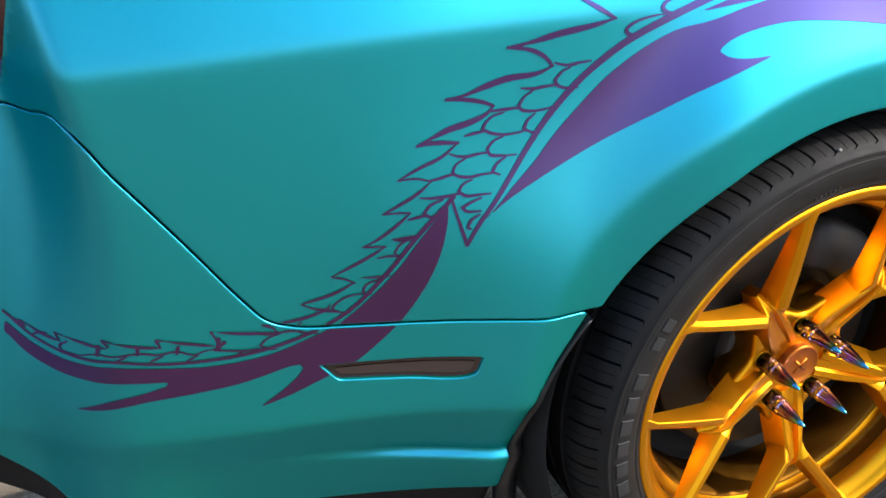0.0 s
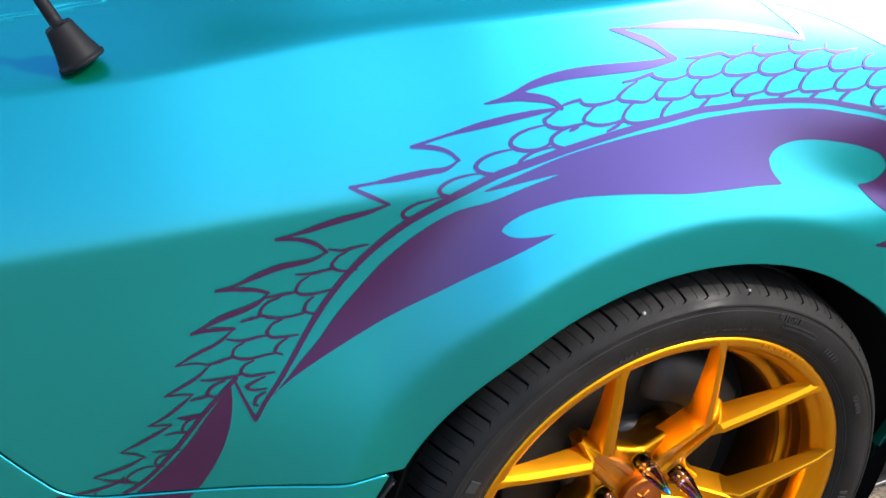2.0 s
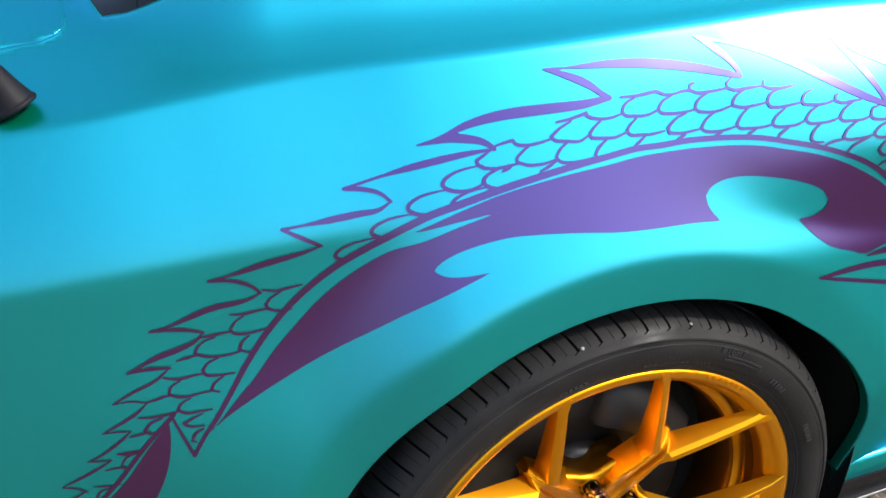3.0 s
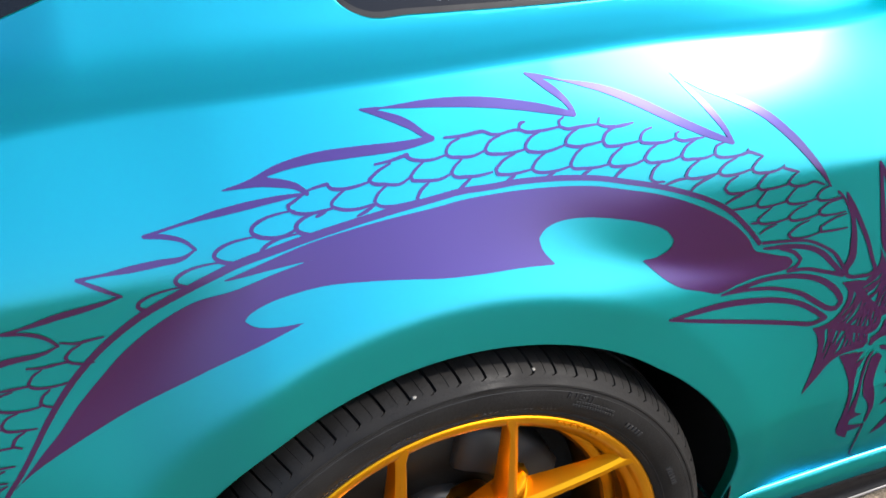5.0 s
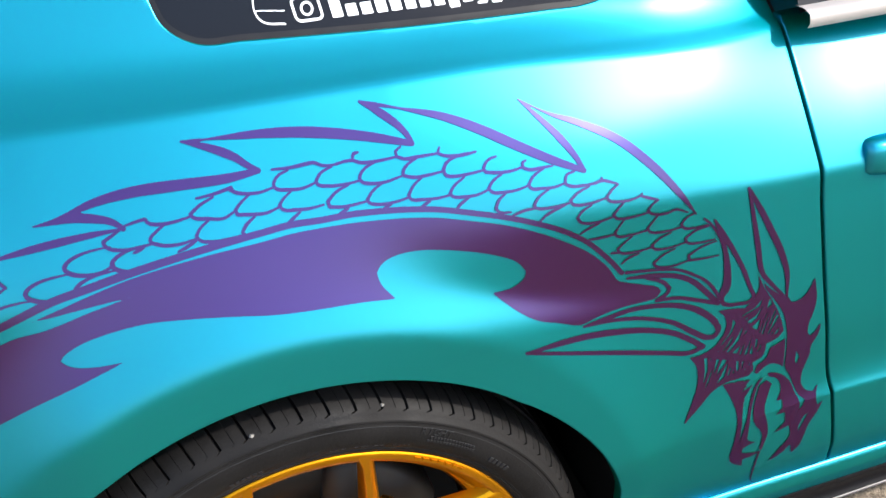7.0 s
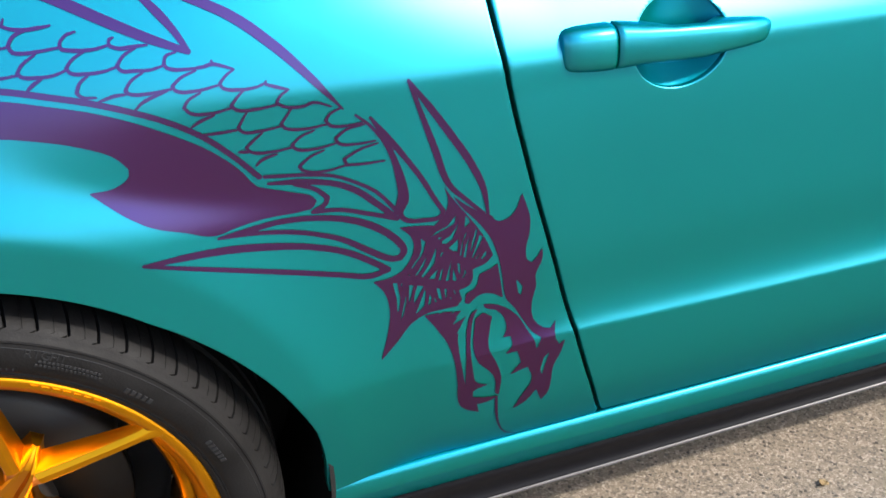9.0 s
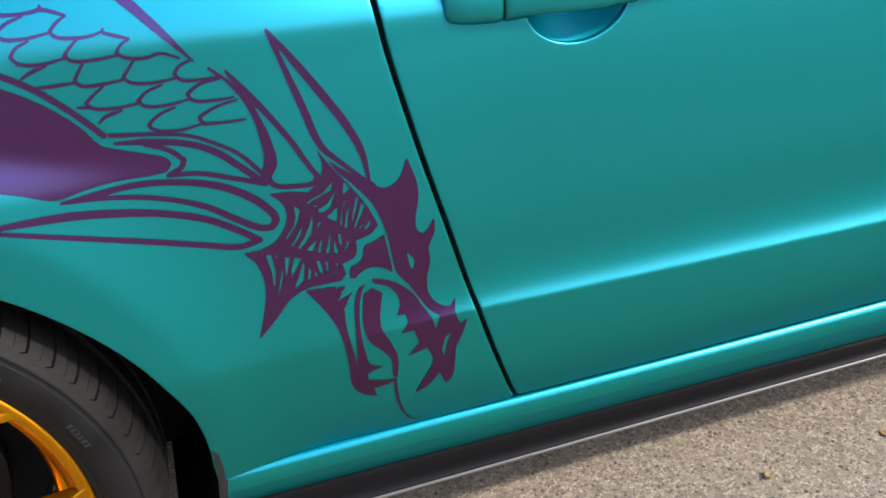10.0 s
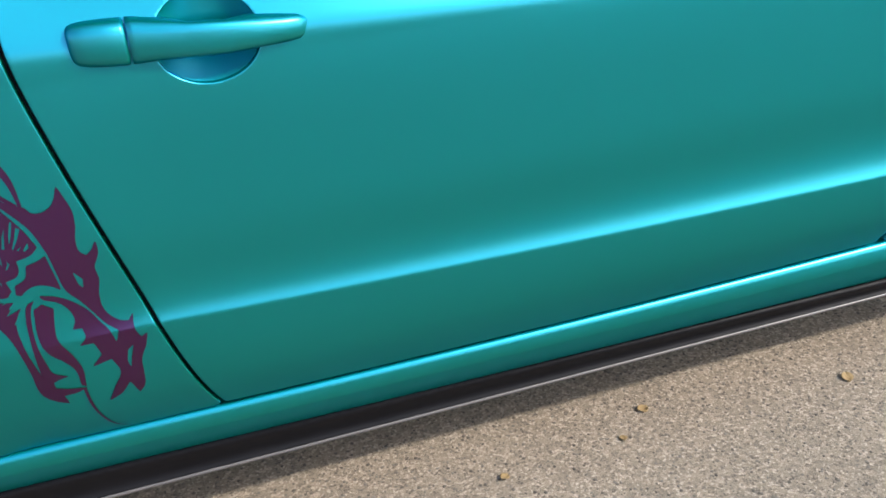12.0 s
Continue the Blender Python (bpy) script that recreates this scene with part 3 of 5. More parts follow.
def handle():
    """Lock cap and grip, parted by a narrow seam."""
    zc = lambda x: 0.8150 - 0.060 * (x - 0.70)
    rings = []
    for x, half, front in ((0.7503, 0.0225, 0.0040), (0.7508, 0.0240, 0.0022), (0.757, 0.0238, 0.0015), (0.780, 0.0212, -0.0010), (0.811, 0.0190, -0.0030), (0.850, 0.0180, -0.0030), (0.885, 0.0168, 0.0), (0.910, 0.0155, 0.0050), (0.927, 0.0142, 0.0095), (0.937, 0.0115, 0.0150), (0.9415, 0.006, 0.0220)):
        deep = 0.013 if 0.795 < x < 0.880 else 0.040 - front
        rings.append(handle_ring(x, zc(x), half, deep / 2 + 0.002, front + deep / 2 + 0.002))
    loft("handle_grip", rings, TEAL, door)
    rings = []
    for x, half, front in ((0.6905, 0.0130, 0.0150), (0.6912, 0.0165, 0.0110), (0.6935, 0.0192, 0.0072), (0.6985, 0.0214, 0.0042), (0.709, 0.0230, 0.0024), (0.725, 0.0238, 0.0016), (0.744, 0.0240, 0.0014), (0.7480, 0.0232, 0.0030), (0.7486, 0.0215, 0.0050)):
        rings.append(handle_ring(x, zc(x), half, (0.040 - front) / 2, (front + 0.040) / 2))
    loft("handle_cap", rings, TEAL, door)


handle()
extrude_x("belt_trim", [(0.075, 0.962), (0.071, 0.968), (0.073, 0.978), (0.085, 0.982), (0.10, 0.982)], 0.634, 1.92, TRIM, door, "grey belt trim under the door glass")
mesh_part("door_glass", [(0.636, 0.092, 0.975), (1.92, 0.092, 0.96), (1.80, 0.258, 1.33), (0.60, 0.258, 1.33)], [(0, 1, 2, 3)], GLASS, door, "dark tinted door glass")

# Black sheets added behind the panel gaps so they read as dark shade.
sheet("door_gap_backing", lambda x, z: stroke_sdf(x, z, door_gap, (0.022, 0.022)), (0.58, 0.80, 0.25, 1.12), 0.004, 0.006, lambda x, z: side_y(x, z) + 0.015, SHADE, car, "black backing strip added to darken the door gap")
sheet("joint_backing", lambda x, z: np.maximum(stroke_sdf(x, z, bumper_gap, (0.02, 0.02)), -arch(x, z) + 0.006), (-0.96, -0.30, 0.50, 0.86), 0.004, 0.004, lambda x, z: side_y(x, z) + 0.014, SHADE, car)

# quarter glass with seal and white lettering bars
sheet("window_seal", lambda x, z: np.maximum(poly_sdf(x, z, WINDOW) - 0.002, -(poly_sdf(x, z, WINDOW) + 0.006)), (-0.08, 0.47, 0.995, 1.285), 0.004, 0.003, lambda x, z: side_y(x, z) + 0.002, SEAL, quarter, "black rubber window seal")
glass = sheet("quarter_window", lambda x, z: np.maximum(poly_sdf(x, z, WINDOW) + 0.003, z - 1.28), (-0.08, 0.47, 0.995, 1.285), 0.006, 0.005, lambda x, z: side_y(x, z) + 0.0045, GLASS, car, "dark tinted quarter window")
# ---- dragon decal, in millimetres along the car and up ----
BELLY_TOP = [(-452, 628), (-434, 648), (-412, 675), (-392, 695), (-369, 721), (-343, 746), (-314, 772), (-278, 796), (-241, 813), (-209, 819), (-171, 829), (-127, 838), (-170, 834), (-220, 828), (-168, 843), (-124, 853), (-57, 861), (-1, 864), (28, 866), (57, 866), (86, 865), (115, 863), (145, 860), (175, 855), (205, 847), (236, 838), (268, 825), (302, 806), (332, 785), (356, 760), (370, 739), (372, 738), (402, 726), (420, 718), (424, 712), (418, 705), (411, 704), (372, 705), (345, 703), (320, 700), (296, 710), (268, 722), (250, 735), (236, 748), (220, 765)]
BELLY_LOW = [(242, 765), (257, 773), (259, 781), (249, 794), (223, 808), (185, 820), (149, 827), (125, 827), (109, 822), (102, 815), (104, 804), (116, 787), (82, 792), (34, 796), (-5, 800), (-43, 806), (-85, 811), (-121, 813), (-153, 810), (-180, 804), (-197, 796), (-202, 791), (-195, 786), (-175, 783), (-147, 784), (-191, 769), (-231, 753), (-276, 731), (-335, 703), (-396, 673), (-427, 652)]
TAIL_BAND = [(-483, 660), (-485, 637), (-493, 606), (-508, 576), (-533, 539), (-560, 511), (-582, 493), (-601, 483), (-626, 472), (-653, 460), (-686, 449), (-661, 467), (-645, 481), (-637, 492), (-641, 497), (-651, 496), (-676, 489), (-705, 482), (-751, 476), (-802, 470), (-868, 450), (-828, 473), (-794, 483), (-774, 489), (-772, 494), (-814, 495), (-851, 492), (-878, 489), (-904, 494), (-923, 514), (-920, 526), (-900, 510), (-874, 506), (-848, 510), (-821, 514), (-774, 511), (-741, 508), (-702, 509), (-668, 514), (-633, 526), (-597, 542), (-561, 572), (-536, 598), (-512, 627)]
CREST = [(564, 686), (584, 667), (598, 657), (606, 653), (612, 645), (623, 644), (634, 651), (643, 671), (648, 655), (652, 639), (651, 620), (647, 604), (648, 589), (654, 583), (661, 589), (667, 600), (667, 584), (659, 566), (660, 551), (655, 528), (657, 506), (669, 490), (679, 486), (686, 496), (684, 474), (689, 459), (697, 465), (692, 445), (683, 423), (681, 399), (678, 376), (670, 364), (662, 388), (649, 370), (632, 360), (643, 384), (655, 409), (649, 434), (625, 427), (640, 445), (635, 466), (619, 465), (628, 477), (627, 490), (617, 490), (622, 502), (619, 518), (609, 530), (596, 536)]
CREST2 = [(593, 542), (609, 538), (623, 530), (638, 514), (648, 494), (656, 478), (660, 459), (666, 477), (655, 488), (645, 506), (633, 528), (622, 544), (618, 569), (614, 596), (604, 627), (587, 653), (572, 672)]
CHEEK = [(555, 699), (570, 673), (584, 652), (598, 627), (607, 604), (599, 596), (582, 591), (582, 580), (578, 572), (565, 568), (568, 555), (562, 548), (545, 549), (527, 549), (508, 541), (490, 522), (469, 503), (480, 536), (485, 563), (481, 589), (470, 605), (487, 605), (503, 611), (514, 624), (518, 638), (515, 650), (504, 663), (526, 660), (542, 656), (554, 667), (559, 681)]
FACE = [(612, 592), (615, 570), (618, 545), (607, 553), (594, 556), (583, 552), (576, 546), (571, 549), (573, 561), (585, 567), (590, 583), (603, 587)]
JAW = [(523, 547), (545, 545), (566, 540), (558, 532), (573, 533), (566, 522), (561, 509), (561, 482), (564, 456), (568, 427), (570, 487), (573, 517), (579, 533), (587, 537), (582, 529), (577, 508), (575, 478), (578, 446), (582, 428), (597, 419), (584, 416), (578, 413), (578, 403), (594, 397), (613, 394), (598, 388), (584, 387), (587, 371), (570, 383), (561, 396), (558, 438), (554, 476), (549, 497), (537, 523)]
TONGUE = [(583, 524), (593, 530), (604, 522), (601, 508), (598, 479), (607, 455), (614, 429), (612, 396), (607, 400), (606, 427), (597, 444), (585, 459), (579, 481)]
FORK = [(609, 393), (611, 360), (617, 331), (629, 305), (648, 292)]
FIN_A = [(461, 802), (434, 838), (408, 868), (374, 898), (336, 918), (307, 930), (279, 946), (296, 928), (313, 908), (325, 890), (332, 875)]
FIN_B = [(332, 875), (302, 889), (268, 907), (230, 928), (197, 943), (158, 955), (119, 966), (136, 955), (152, 941), (159, 931), (161, 925)]
FIN_C = [(161, 925), (118, 937), (65, 948), (22, 953), (-16, 955), (-54, 957), (-31, 949), (-9, 938), (2, 929), (10, 924)]
FIN_D = [(10, 924), (-19, 922), (-66, 923), (-108, 923), (-142, 919), (-169, 912), (-197, 907), (-162, 909), (-138, 905), (-128, 901), (-121, 895)]
FIN_E = [(-120, 895), (-149, 894), (-196, 890), (-233, 885), (-275, 878), (-255, 875), (-240, 869), (-232, 861)]
FIN_F = [(-232, 861), (-245, 855), (-264, 854), (-304, 852), (-341, 851), (-323, 840), (-306, 829)]
FIN_G = [(-306, 829), (-325, 825), (-364, 820), (-392, 815), (-418, 812), (-393, 807), (-378, 798), (-371, 789)]
FIN_H = [(-371, 789), (-385, 784), (-419, 782), (-441, 777), (-463, 771), (-481, 769), (-462, 767), (-443, 762), (-432, 757)]
FIN_I = [(-432, 757), (-440, 750), (-457, 744), (-480, 739), (-511, 727), (-492, 728), (-470, 725)]
FIN_J = [(-470, 725), (-487, 713), (-508, 705), (-532, 694), (-513, 694), (-499, 689)]
FIN_K = [(-499, 689), (-513, 678), (-534, 667), (-549, 660), (-534, 660), (-521, 658)]
FIN_L = [(-521, 658), (-536, 646), (-556, 633), (-570, 627), (-556, 626), (-547, 625)]
FIN_M = [(-547, 625), (-573, 611), (-602, 597), (-588, 593), (-579, 587)]
FIN_N = [(-580, 588), (-600, 578), (-634, 569), (-620, 562), (-606, 560)]
FIN_O = [(-606, 560), (-636, 552), (-674, 550), (-663, 545), (-659, 538)]
FIN_P = [(-659, 539), (-693, 543), (-724, 549), (-719, 537), (-721, 526)]
FIN_Q = [(-722, 532), (-748, 538), (-777, 546), (-773, 536)]
FIN_R = [(-773, 536), (-800, 540), (-827, 545), (-822, 538)]
FIN_S = [(-824, 536), (-848, 535), (-871, 532), (-868, 525)]
FIN_T = [(-868, 525), (-886, 524), (-905, 530), (-900, 524)]
FIN_U = [(-900, 524), (-912, 531), (-919, 539)]
LEAF_A = [(380, 740), (414, 735), (445, 726), (465, 714), (484, 695), (503, 674), (472, 687), (446, 697), (419, 701), (432, 707), (435, 713), (425, 724), (404, 734)]
LEAF_B = [(324, 696), (354, 697), (387, 698), (423, 693), (460, 681), (486, 664), (503, 645), (507, 634), (502, 627), (493, 628), (472, 642), (446, 662), (420, 675), (395, 684), (359, 692), (324, 696)]
LEAF_C = [(251, 688), (290, 686), (330, 682), (371, 674), (408, 664), (444, 649), (470, 631), (488, 616), (469, 613), (440, 622), (397, 637), (351, 653), (311, 667), (251, 688)]
EAR_A = [(486, 789), (500, 767), (514, 745), (532, 714), (546, 684), (553, 671), (549, 665), (533, 665), (511, 671), (507, 679), (514, 692), (513, 712), (506, 741), (497, 766), (486, 789)]
EAR_B = [(603, 655), (599, 686), (586, 719), (566, 755), (547, 787), (527, 819), (539, 777), (549, 741), (561, 700), (579, 678), (598, 657)]
SPINE = [(-466, 609), (-452, 630), (-437, 652), (-420, 679), (-398, 711), (-374, 741), (-349, 766), (-324, 786), (-292, 806), (-254, 823), (-220, 836), (-196, 844), (-166, 850), (-123, 858), (-56, 867), (1, 872), (30, 874), (58, 873), (87, 873), (117, 871), (146, 868), (176, 863), (206, 855), (237, 846), (269, 834), (302, 818), (330, 798), (354, 773), (373, 749)]
NECK_LOW = [(378, 748), (421, 741), (444, 735), (464, 724), (484, 709), (504, 682)]
NECK_RIGHT = [(504, 682), (509, 698), (509, 717), (505, 740), (495, 765), (483, 783), (472, 794)]
TAIL_LINE = [(-919, 538), (-898, 518), (-873, 514), (-846, 517), (-820, 521), (-768, 516), (-713, 516), (-667, 522), (-620, 537), (-585, 557), (-548, 594), (-512, 634), (-477, 668)]
VEE = [(-480, 669), (-474, 640), (-466, 609)]
CHEEK_CUTS_A = [[(567, 663), (564, 653), (556, 650), (536, 643), (543, 648), (556, 652)], [(570, 655), (566, 645), (561, 635), (554, 631), (549, 632), (549, 635), (559, 640), (565, 647)], [(577, 659), (580, 656), (582, 650), (575, 645)], [(568, 634), (566, 618), (561, 620), (556, 625), (562, 629)], [(584, 646), (578, 640), (573, 628), (570, 612), (568, 612), (571, 625), (575, 637), (580, 643)]]
CHEEK_CUTS_B = [[(582, 636), (578, 623), (575, 608), (572, 609), (576, 624)], [(588, 640), (590, 639), (586, 625), (581, 612), (581, 616), (583, 625)], [(592, 632), (596, 629), (590, 617), (583, 605), (582, 607), (587, 618)], [(593, 610), (588, 603), (586, 604)], [(599, 612), (599, 605), (594, 601), (592, 602)], [(550, 640), (546, 638), (544, 641)]]
CHEEK_CUTS_C = [[(526, 645), (531, 639), (528, 628), (525, 623), (516, 612), (511, 609), (518, 618), (523, 623), (526, 633)], [(513, 604), (510, 602), (509, 603)], [(532, 623), (527, 610), (520, 602), (516, 600), (522, 608), (528, 617)], [(542, 630), (542, 623), (539, 611), (532, 602), (525, 596), (523, 598), (532, 609), (537, 618)], [(550, 621), (546, 615), (546, 619), (548, 622)]]
CHEEK_CUTS_D = [[(543, 602), (538, 591), (531, 593), (537, 598)], [(549, 603), (545, 587), (542, 588), (546, 599)], [(559, 612), (554, 584), (550, 585), (555, 600)], [(560, 598), (563, 584), (562, 581), (558, 584)], [(565, 604), (568, 602), (568, 593), (567, 588), (565, 594)], [(573, 594), (575, 589), (571, 583), (569, 583), (572, 588)]]
CHEEK_CUTS_E = [[(491, 598), (496, 597), (498, 577), (495, 561), (493, 560), (494, 577)], [(500, 595), (502, 595), (500, 589)], [(505, 581), (504, 569), (500, 556), (495, 546), (499, 560)], [(509, 591), (514, 589), (508, 569), (507, 572)], [(518, 588), (525, 585), (517, 572), (512, 565), (514, 577)], [(526, 581), (527, 576), (524, 560), (520, 556), (513, 552), (519, 564)]]
CHEEK_CUTS_F = [[(531, 573), (533, 568), (531, 560), (528, 559)], [(539, 579), (543, 577), (545, 560), (541, 565)], [(548, 575), (551, 575), (550, 563), (549, 562)], [(536, 569), (539, 560), (536, 561)], [(558, 573), (561, 567), (560, 563)], [(553, 563), (556, 561), (555, 559)]]
JAW_CUTS = [[(539, 551), (540, 544), (554, 547)], [(563, 547), (548, 536), (555, 540), (566, 544)], [(554, 524), (560, 531), (575, 537), (579, 539), (571, 531), (566, 528)], [(559, 511), (565, 519), (571, 528), (569, 517), (565, 510)]]
EYE = [(634, 568), (643, 555), (641, 543), (637, 549)]
NOSTRIL = [(678, 450), (672, 430), (668, 410), (666, 425), (670, 443)]
TOP = [(-432, 757), (-371, 788), (-306, 829), (-232, 862), (-123, 894), (-122, 896), (10, 924), (161, 925), (242, 904), (332, 875), (412, 829), (464, 796)]
SCALES_A = [(-256, 834), (-217, 852), (-174, 849), (-179, 869), (-138, 866)]
SCALE_LINES_A = [[(-120, 897), (-132, 891), (-141, 887), (-140, 883), (-127, 878), (-112, 878), (-100, 879)], [(-120, 897), (-109, 899), (-100, 900), (-99, 897), (-90, 894), (-76, 894), (-61, 896)], [(-83, 894), (-94, 888), (-100, 883), (-100, 880), (-89, 876), (-75, 875), (-59, 877)], [(-44, 891), (-54, 885), (-59, 879), (-56, 875), (-44, 872), (-31, 872), (-16, 873)], [(-2, 887), (-12, 881), (-17, 875), (-13, 871)], [(41, 884), (29, 877), (24, 874)], [(-59, 876), (-71, 871), (-78, 869)], [(-107, 877), (-117, 874)]]
SCALE_LINES_B = [[(-52, 910), (-37, 911), (-18, 914), (-19, 912), (-14, 909), (5, 906), (20, 908)], [(-36, 909), (-50, 904), (-60, 898), (-58, 895), (-45, 892), (-31, 890), (-20, 894)], [(-3, 906), (-13, 900), (-19, 895), (-18, 891), (-5, 889), (9, 888), (22, 891)], [(35, 902), (27, 897), (22, 892), (25, 888), (37, 886), (49, 885), (64, 886)], [(22, 923), (40, 922), (59, 923), (62, 923), (71, 919), (85, 918)], [(37, 920), (27, 917), (21, 910), (22, 907), (33, 904), (47, 903), (61, 906)], [(79, 917), (67, 913), (61, 907), (62, 904), (72, 901), (89, 900), (103, 901)]]
SCALE_LINES_C = [[(79, 918), (100, 919), (107, 916), (122, 915), (143, 916)], [(107, 925), (102, 924), (100, 919)], [(149, 924), (143, 921), (143, 916), (151, 913), (162, 913), (184, 913)], [(187, 918), (184, 913), (191, 910), (206, 908), (223, 909)], [(122, 915), (109, 910), (103, 903), (104, 900), (112, 897), (126, 896), (144, 899)], [(162, 912), (152, 908), (146, 902), (146, 899), (156, 896), (170, 896), (185, 897)], [(215, 909), (203, 908), (191, 904), (186, 898), (188, 893), (196, 891), (211, 891), (227, 892)]]
SCALE_LINES_D = [[(242, 902), (233, 900), (227, 893), (228, 890), (238, 888), (254, 887), (268, 889)], [(272, 894), (268, 893), (267, 888), (275, 885), (287, 885), (299, 885)], [(91, 899), (78, 895), (68, 888), (69, 883), (82, 881), (105, 882)], [(125, 896), (113, 890), (106, 883), (108, 880), (119, 877), (133, 877), (147, 879)], [(164, 895), (154, 889), (147, 881), (149, 877), (160, 875), (175, 874), (189, 875)], [(206, 889), (193, 882), (188, 876), (191, 873), (204, 871), (216, 871), (228, 874)], [(247, 887), (234, 881), (228, 875), (231, 871), (243, 869), (258, 869), (269, 871)]]
SCALE_LINES_E = [[(289, 884), (277, 879), (270, 872), (272, 868), (284, 866), (297, 865), (309, 867)], [(321, 876), (312, 874), (309, 867), (312, 864), (329, 861), (342, 861)], [(87, 879), (76, 875)], [(131, 877), (117, 871)], [(168, 873), (159, 869), (155, 866)], [(207, 870), (197, 865), (191, 860)], [(245, 868), (236, 862), (232, 855), (235, 851), (247, 849)], [(290, 864), (278, 858), (272, 851), (275, 848), (288, 846), (313, 847)]]
SCALE_LINES_F = [[(335, 859), (321, 855), (312, 849), (314, 845), (330, 842), (353, 844)], [(248, 845), (262, 848), (274, 848)], [(276, 833), (284, 839), (307, 846)], [(335, 840), (323, 835), (318, 829), (323, 823), (340, 820), (359, 822)], [(343, 818), (329, 814), (321, 810)], [(329, 861), (342, 861), (350, 862), (359, 859), (368, 855)], [(350, 865), (350, 861)], [(368, 855), (360, 851), (353, 845), (355, 841), (370, 837), (385, 837), (393, 839)], [(394, 841), (393, 838), (405, 833), (413, 830)]]
SCALE_LINES_G = [[(413, 830), (405, 826), (400, 820), (406, 815), (424, 812), (434, 814), (450, 807)], [(374, 837), (366, 831), (359, 824), (364, 819), (381, 817), (401, 818)], [(459, 804), (448, 800), (443, 794), (447, 788), (461, 785), (478, 785)], [(413, 812), (407, 805), (401, 798), (405, 793), (424, 789), (444, 790)], [(373, 817), (367, 809), (362, 802), (365, 797), (383, 795), (401, 796)], [(327, 801), (344, 800), (362, 800)]]
SCALE_LINES_H = [[(480, 783), (462, 781), (450, 774), (453, 768), (471, 764), (489, 764)], [(431, 786), (417, 782), (408, 775), (412, 770), (430, 767), (451, 769)], [(383, 793), (374, 787), (366, 781), (369, 776), (389, 772), (409, 773)], [(491, 761), (473, 758), (456, 751), (458, 744), (475, 742), (496, 741)], [(438, 764), (424, 760), (412, 752), (415, 747), (434, 742), (457, 744)], [(393, 769), (379, 766), (372, 761)], [(358, 778), (369, 776)]]


MM = 0.001
LIFT = 0.0008
layers = []


def mm(pts):
    """Metres from millimetres, shifted down over the snout and up over the tail's notch to fit the camera's view."""
    p = np.array(pts, float)
    x, z = p[:, 0], p[:, 1]
    drop = 8.0 * np.exp(-((z - 505) / 95) ** 2) * sstep((x - 575) / 70)
    rise = 10.0 * np.exp(-((x + 458) / 55) ** 2 - ((z - 622) / 45) ** 2)
    return np.stack([x, z - drop + rise], 1) * MM


def box_of(pts, margin=0.012):
    lo, hi = pts.min(0) - margin, pts.max(0) + margin
    return (lo[0], hi[0], lo[1], hi[1])


def decal(name, field, box, label="", step=0.0015):
    """A film piece on the car's side; where it crosses the bumper joint it is cut in two."""
    layers.append(name)
    lift = LIFT + 0.00003 * (len(layers) % 12)
    if box[0] < -0.30 and box[2] < 0.62 and box[0] < -0.40:
        ob = None
        for panel, edge in ((quarter, quarter_field), (bumper, bumper_field)):
            both = lambda x, z: np.maximum(field(x, z), edge(x, z) + 0.0004)
            gx, gz = np.meshgrid(np.linspace(box[0], box[1], 60), np.linspace(box[2], box[3], 60))
            if (both(gx, gz) < 0.001).any():
                ob = sheet(name, both, box, step, step, side_y, MAROON, panel, label, lift)
        return ob
    return sheet(name, field, box, step, step, side_y, MAROON, quarter, label, lift)


def filled(name, pts, holes=(), label="", step=0.0015):
    line = curve(mm(pts), True, 5)

    def field(x, z):
        f = poly_sdf(x, z, line)
        for h in holes:
            f = np.maximum(f, -poly_sdf(x, z, mm(h)))
        return f

    return decal(name, field, box_of(line), label, step)


def outlined(name, pts, widths, label="", steps=5, tip=None):
    """A line of varying width; tip: the index of a point where it narrows to a spike."""
    line = curve(mm(pts), False, steps, 60)
    w = np.array(widths) * MM
    if tip is not None:
        s = np.r_[0, np.cumsum(np.hypot(*np.diff(line, axis=0).T))]
        at = np.linspace(0, s[-1], 80)
        w = np.interp(at, np.linspace(0, s[-1], len(w)), w) * np.clip(0.38 + np.abs(at - s[tip * steps]) / 0.030, 0.0, 1.0)
    return decal(name, lambda x, z: stroke_sdf(x, z, line, w), box_of(line), label)


filled("belly_band", BELLY_TOP + BELLY_LOW, label="solid maroon belly band of the dragon")
filled("tail_band", TAIL_BAND, label="solid maroon tail band of the dragon")
FIRST, BIG, MID, SMALL = (1.5, 7, 9, 9.5, 8.5, 6, 1.5, 4.5, 8, 4.5), (5, 8, 9, 9.5, 8.5, 6, 1.5, 4.5, 8, 4.5), (1.5, 5, 6.6, 6, 2.4, 2.6, 4.6, 3), (1, 3.2, 3.6, 3.0, 1.2, 2.2, 2)
FIN_TIP = {11: 6, 10: 5}
